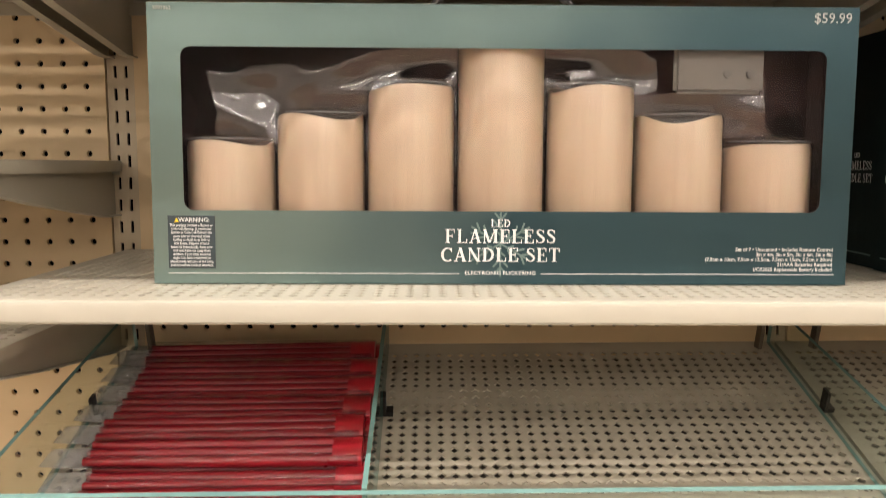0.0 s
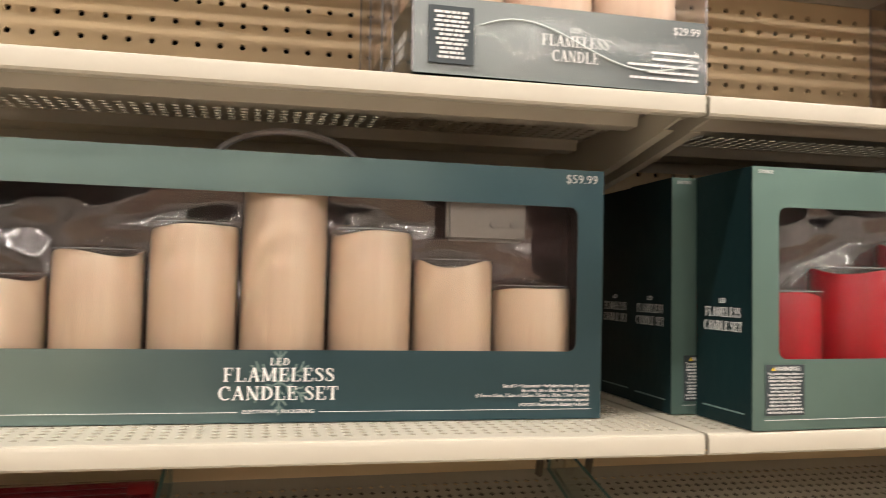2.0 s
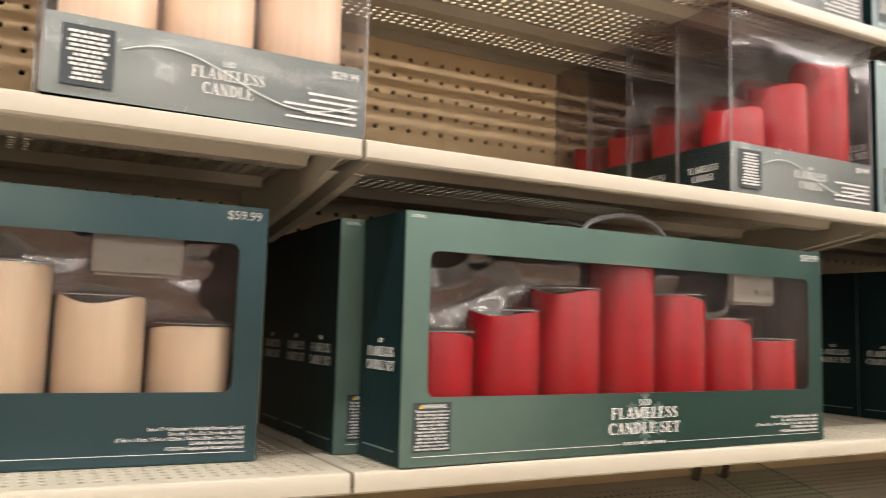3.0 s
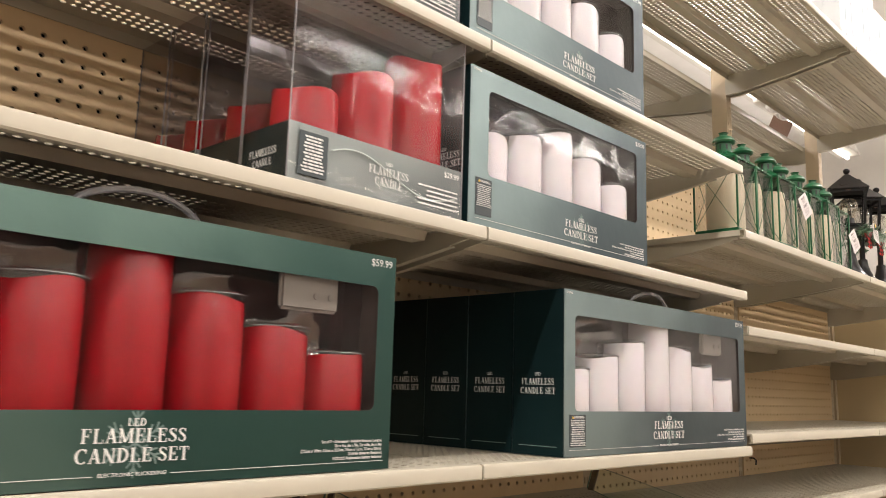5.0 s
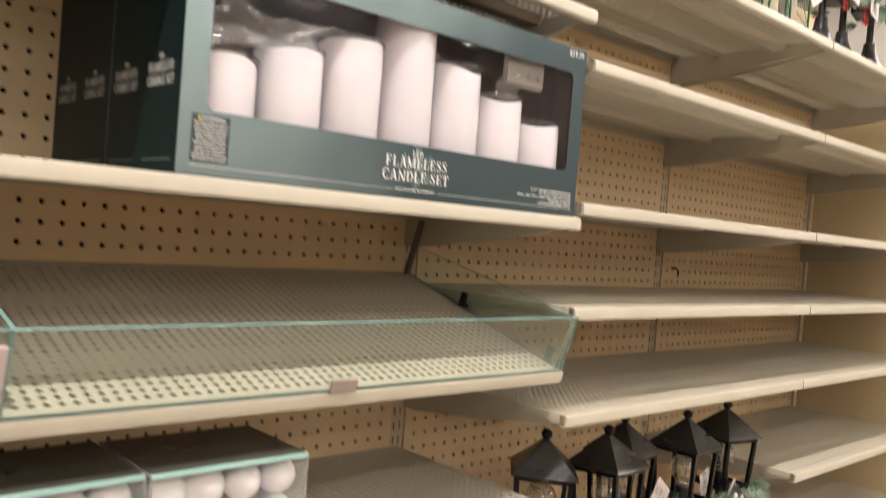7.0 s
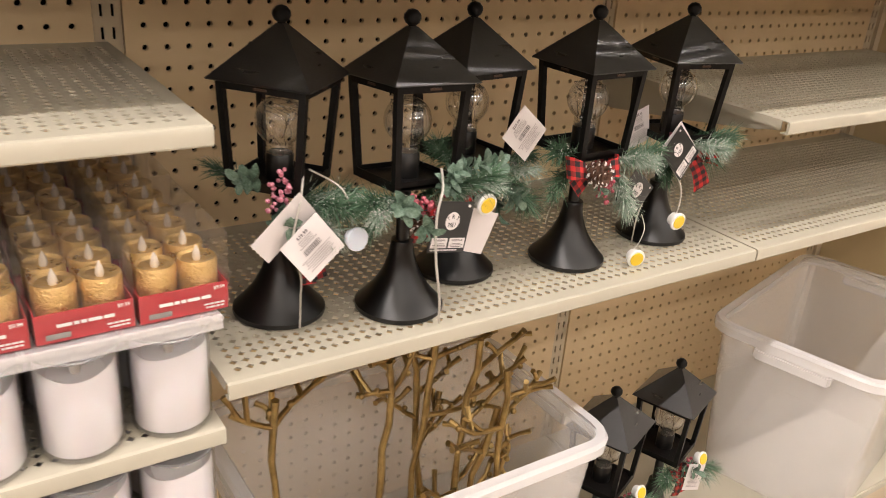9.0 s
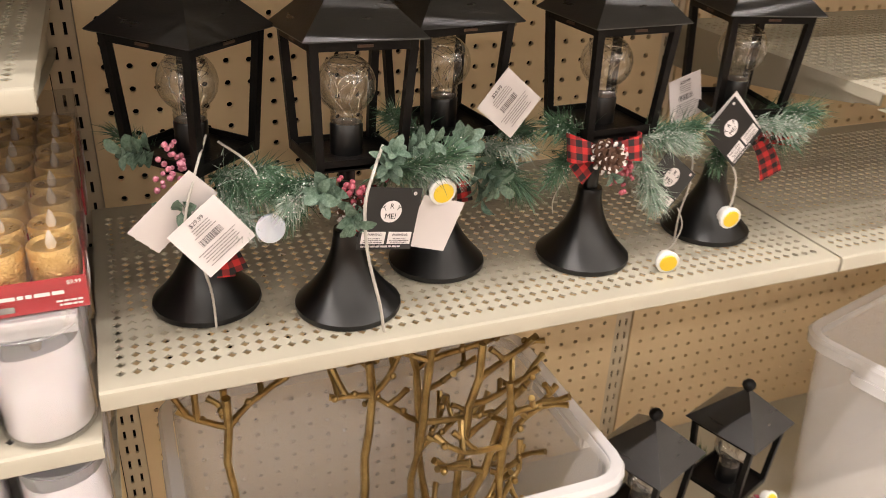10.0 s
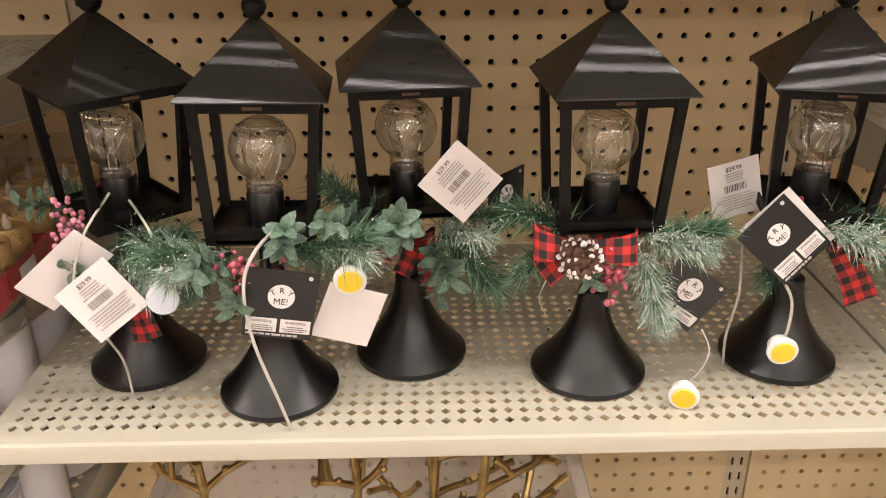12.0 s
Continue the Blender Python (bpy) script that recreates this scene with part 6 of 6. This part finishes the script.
gl = green_lantern()
for i in range(7):
    m = pose(2.345 + 0.098 * i, -0.295 + 0.006 * math.sin(2.3 * i), 1.7855, 0, 0, 3 * math.sin(1.7 * i))
    if i == 0:
        gl.matrix_basis = m
    else:
        gl_copy = copy_thing(gl, m)
for x, z in ((2.60, 1.905), (2.93, 1.875)):
    o = thing("swing_tag", "white price tag hanging off a green lantern", "tag", "swing tags", pose(0, 0, 0))
    card(o, [(x - 0.005, -0.352, z), (x + 0.028, -0.356, z + 0.022), (x + 0.020, -0.356, z - 0.046)], "price", 12)


# ---- tubs and gilded branches on the base deck ----
def tub(x0, x1, y0, y1, z0, z1, label):
    """A milky storage tub: tapered walls, a rolled rim and a lipped handle at each end."""
    t = thing("storage_tub", label, "storage tub", "storage tubs")
    cx, cy = (x0 + x1) / 2, (y0 + y1) / 2
    W, D = (x1 - x0) / 2, (y1 - y0) / 2

    def ring(k, z, off, r=0.03):
        pts = []
        for sx, sy, a0 in ((1, 1, 0), (-1, 1, 90), (-1, -1, 180), (1, -1, 270)):
            for q in range(5):
                a = radians(a0 + 22.5 * q)
                pts.append((cx + sx * (W * k - r) + (r + off) * math.cos(a), cy + sy * (D * k - r) + (r + off) * math.sin(a), z))
        return pts
    s = Soup()
    rings = [ring(0.86, z0 + 0.001, 0), ring(0.90, z0 + (z1 - z0) * 0.3, 0), ring(0.97, z1 - 0.02, 0), ring(0.97, z1, 0), ring(0.97, z1, -0.002), ring(0.90, z0 + (z1 - z0) * 0.3, -0.002), ring(0.86, z0 + 0.004, -0.002)]
    n = 20
    for r in rings:
        s.v += r
    for j in range(len(rings) - 1):
        for i in range(n):
            k = (i + 1) % n
            s.f.append((j * n + i, j * n + k, (j + 1) * n + k, (j + 1) * n + i))
    s.f += [tuple(range(n))[::-1], tuple(6 * n + i for i in range(n))]
    s.m = [0] * len(s.f)
    part("body", s, TUB, t, "milky clear plastic walls", smooth=True)
    q = Soup()
    rr = [ring(0.97, z1 - 0.016, 0.001), ring(0.97, z1 - 0.016, 0.016), ring(0.97, z1 - 0.002, 0.017), ring(0.97, z1 + 0.003, 0.013), ring(0.97, z1 + 0.003, 0.001)]
    for r in rr:
        q.v += r
    for j in range(4):
        for i in range(n):
            k = (i + 1) % n
            q.f.append((j * n + i, j * n + k, (j + 1) * n + k, (j + 1) * n + i))
    q.m = [0] * len(q.f)
    part("rim", q, RIM, t, "thick rolled plastic rim", smooth=True)
    for x, sgn in ((x0 + 0.008, -1), (x1 - 0.008, 1)):
        part("grip", Soup().box(min(x, x + sgn * 0.02), max(x, x + sgn * 0.02), cy - 0.065, cy + 0.065, z1 - 0.038, z1 - 0.0165), RIM, t, "moulded grip", bevel=0.004)
    return t


RIM = clear("thick_milky_plastic", (0.95, 0.95, 0.95), 1.45, 0.2, haze=0.36, haze_colour=(1.0, 0.98, 0.98))
tub(2.335, 2.800, -0.375, -0.075, 0.1705, 0.500, "milky clear storage tub holding gilded branches")
tub(0.0, 0.450, -0.290, 0.0, 0.1705, 0.490, "empty milky clear storage tub on base deck").matrix_basis = pose(3.222, -0.198, 0, 0, 0, 14.5)


def branch_holder(x, y, z0, z1, seed, twigs, label, lean=(0, 0)):
    """A cast branch: a knobbly stem with forked, blunt-ended twigs."""
    rng = random.Random(seed)
    t = thing("gold_branch", label, "decoration", "gilded branches", pose(x, y, z0))
    n, h = 9, z1 - z0
    pts = [Vector((lean[0] * i / n + rng.gauss(0, 0.003), lean[1] * i / n + rng.gauss(0, 0.003), h * i / n)) for i in range(n + 1)]
    part("stem", Soup().tube(pts, 0.0044, 9, taper=[1.15 + 0.18 * rng.uniform(-1, 1) for _ in pts]), GOLD_METAL, t, smooth=True)
    part("foot", Soup().lathe([(0.042, 0), (0.043, 0.003), (0.030, 0.006), (0.008, 0.010)], 24), GOLD_METAL, t, "round gold foot", smooth=True)
    for u, a, l, up in twigs:
        p = pts[int(u * n)]
        d = Vector((math.cos(radians(a)), math.sin(radians(a)), up)).normalized()
        q = [p]
        for k in range(1, 6):
            d = (d + Vector((rng.gauss(0, 0.16), rng.gauss(0, 0.16), 0.06 + rng.gauss(0, 0.12)))).normalized()
            q.append(q[-1] + d * (l / 5))
        w = part("twig", Soup().tube(q, 0.0039, 8, taper=[1.2, 1.0, 0.95, 0.9, 0.9, 1.15]), GOLD_METAL, t, smooth=True)
        s = Soup()
        for k in (2, 4):
            s.ball(tuple(q[k] + Vector((rng.gauss(0, 0.003), rng.gauss(0, 0.003), 0.002))), 0.0046, 8, 6)
        e = q[3]
        for k in (2, 4) if len(twigs) > 4 else (4,):
            g = Vector((rng.uniform(-1, 1), rng.uniform(-1, 1), rng.uniform(0.1, 0.9))).normalized()
            e2, l2 = q[k], rng.uniform(0.018, 0.040)
            s.tube([e2, e2 + g * l2 * 0.5 + Vector((0, 0, 0.002)), e2 + g * l2], 0.0034, 7, taper=[1.1, 0.95, 1.2])
        g = Vector((rng.uniform(-1, 1), rng.uniform(-1, 1), 0.6)).normalized()
        s.tube([e, e + g * 0.02, e + g * 0.034 + Vector((0, 0, 0.004))], 0.0038, 7, taper=[1.1, 0.95, 1.15])
        part("knob", s, GOLD_METAL, w, smooth=True)
    return t


GB = "antique gold cast branch standing in a tub"
branch_holder(2.396, -0.20, 0.1765, 0.575, 1, [(0.999, 180, 0.060, 0.25), (0.999, 5, 0.085, 0.55), (0.98, 95, 0.03, 1.5), (0.45, 200, 0.03, 0.6)], GB)
branch_holder(2.545, -0.20, 0.1765, 0.585, 2, [(0.999, 170, 0.05, 0.5), (0.999, 10, 0.07, 0.6), (0.9, 60, 0.05, 0.9), (0.35, 200, 0.03, 0.5)], GB, (0.012, 0))
branch_holder(2.600, -0.17, 0.1765, 0.600, 3, [(0.95, 20, 0.10, 0.35), (0.9, 170, 0.06, 0.5), (0.75, 0, 0.09, 0.4), (0.6, 30, 0.08, 0.7)], GB, (0.05, 0))
branch_holder(2.645, -0.22, 0.1765, 0.590, 4, [(0.99, 0, 0.09, 0.3), (0.88, -20, 0.10, 0.25), (0.75, 15, 0.11, 0.3), (0.55, 5, 0.11, 0.2), (0.4, 170, 0.07, 0.5)], GB, (0.045, 0.01))
branch_holder(2.620, -0.25, 0.1765, 0.500, 7, [(0.95, 10, 0.10, 0.6), (0.8, 200, 0.09, 0.5), (0.6, 0, 0.10, 0.5), (0.5, 160, 0.08, 0.4)], GB, (0.085, 0))
branch_holder(2.660, -0.15, 0.1765, 0.560, 8, [(0.95, 0, 0.09, 0.4), (0.85, 30, 0.10, 0.2), (0.7, 170, 0.09, 0.5), (0.6, 0, 0.10, 0.5)], GB, (-0.03, 0.01))
branch_holder(2.690, -0.27, 0.1765, 0.560, 5, [(0.95, 0, 0.07, 0.5), (0.8, 190, 0.10, 0.4), (0.65, 10, 0.08, 0.4), (0.45, 0, 0.07, 0.1), (0.5, 185, 0.14, -0.2)], GB, (0.02, 0.01))


# ---- goods and far things over the high shelf ----
def high_box(x, w, h, seed):
    t = thing("wrapped_box", "pale wrapped carton on the top shelf", "box", "cartons on the top shelf", pose(x, -0.345, 2.4205))
    part("carton", Soup().box(0, w, 0, 0.2, 0, h), WRAPPED, t, bevel=0.002)
    part("side_print", Soup().box(w * 0.25, w * 0.45, -0.0012, -0.0002, h * 0.1, h * 0.8).box(w * 0.6, w * 0.72, -0.0012, -0.0002, h * 0.2, h * 0.9), LABEL_GREY, t, "grey printed shapes")


WRAPPED = surface("pale_gloss_carton", (0.74, 0.75, 0.76), (0.60, 0.64, 0.66), rough=0.3, scale=12)
LABEL_GREY = surface("blue_grey_print", (0.26, 0.34, 0.37), rough=0.4, bump=0)
for i in range(5):
    high_box(2.98 + 0.155 * i, 0.145, 0.20 + 0.02 * (i % 2), i)


def spot_lamp():
    t = thing("spot_lamp", "white twin spot lamp with brown card under ceiling", "lamp", at=pose(5.967, 1.038, 3.36))
    part("stalk", Soup().tube([(0, 0, 0.05), (0, 0, 0.64)], 0.008, 8), WHITE_WALL, t)
    part("plate", Soup().box(-0.16, 0.16, -0.03, 0.03, 0, 0.06), WHITE_WALL, t, bevel=0.006)
    for x in (-0.07, 0.09):
        head = part("lamp_head", Soup().lathe([(0.030, 0), (0.055, 0.03), (0.058, 0.07), (0.050, 0.072), (0.045, 0.045)], 18).turned(pose(x, -0.04, 0.0, 118, 0, -25)), WHITE_WALL, t, "round white lamp head", smooth=True)
        part("lens", Soup().lathe([(0.030, 0.055), (0.030, 0.066), (0.004, 0.068)], 16).turned(pose(x, -0.04, 0.0, 118, 0, -25)), BLACK_SATIN, head, "black lens", smooth=True)
    part("hanging_card", Soup().box(-0.07, 0.07, -0.002, 0.002, -0.20, -0.02).turned(pose(0.24, -0.02, 0, 0, 24, -50)), BROWN_CARD, t, "brown hanging card")


BROWN_CARD = surface("brown_card", (0.16, 0.095, 0.065), rough=0.7)


def hook_bit():
    t = thing("peg_hook", "small dark bent wire hook in a peg hole", "hook", at=pose(3.105, 0, 1.297))
    part("wire", Soup().tube([(0, 0.012, 0), (0, -0.012, 0), (0.002, -0.018, -0.006), (0.003, -0.016, -0.018)], 0.0022, 6), DARK_STEEL, t, smooth=True)


spot_lamp()
hook_bit()
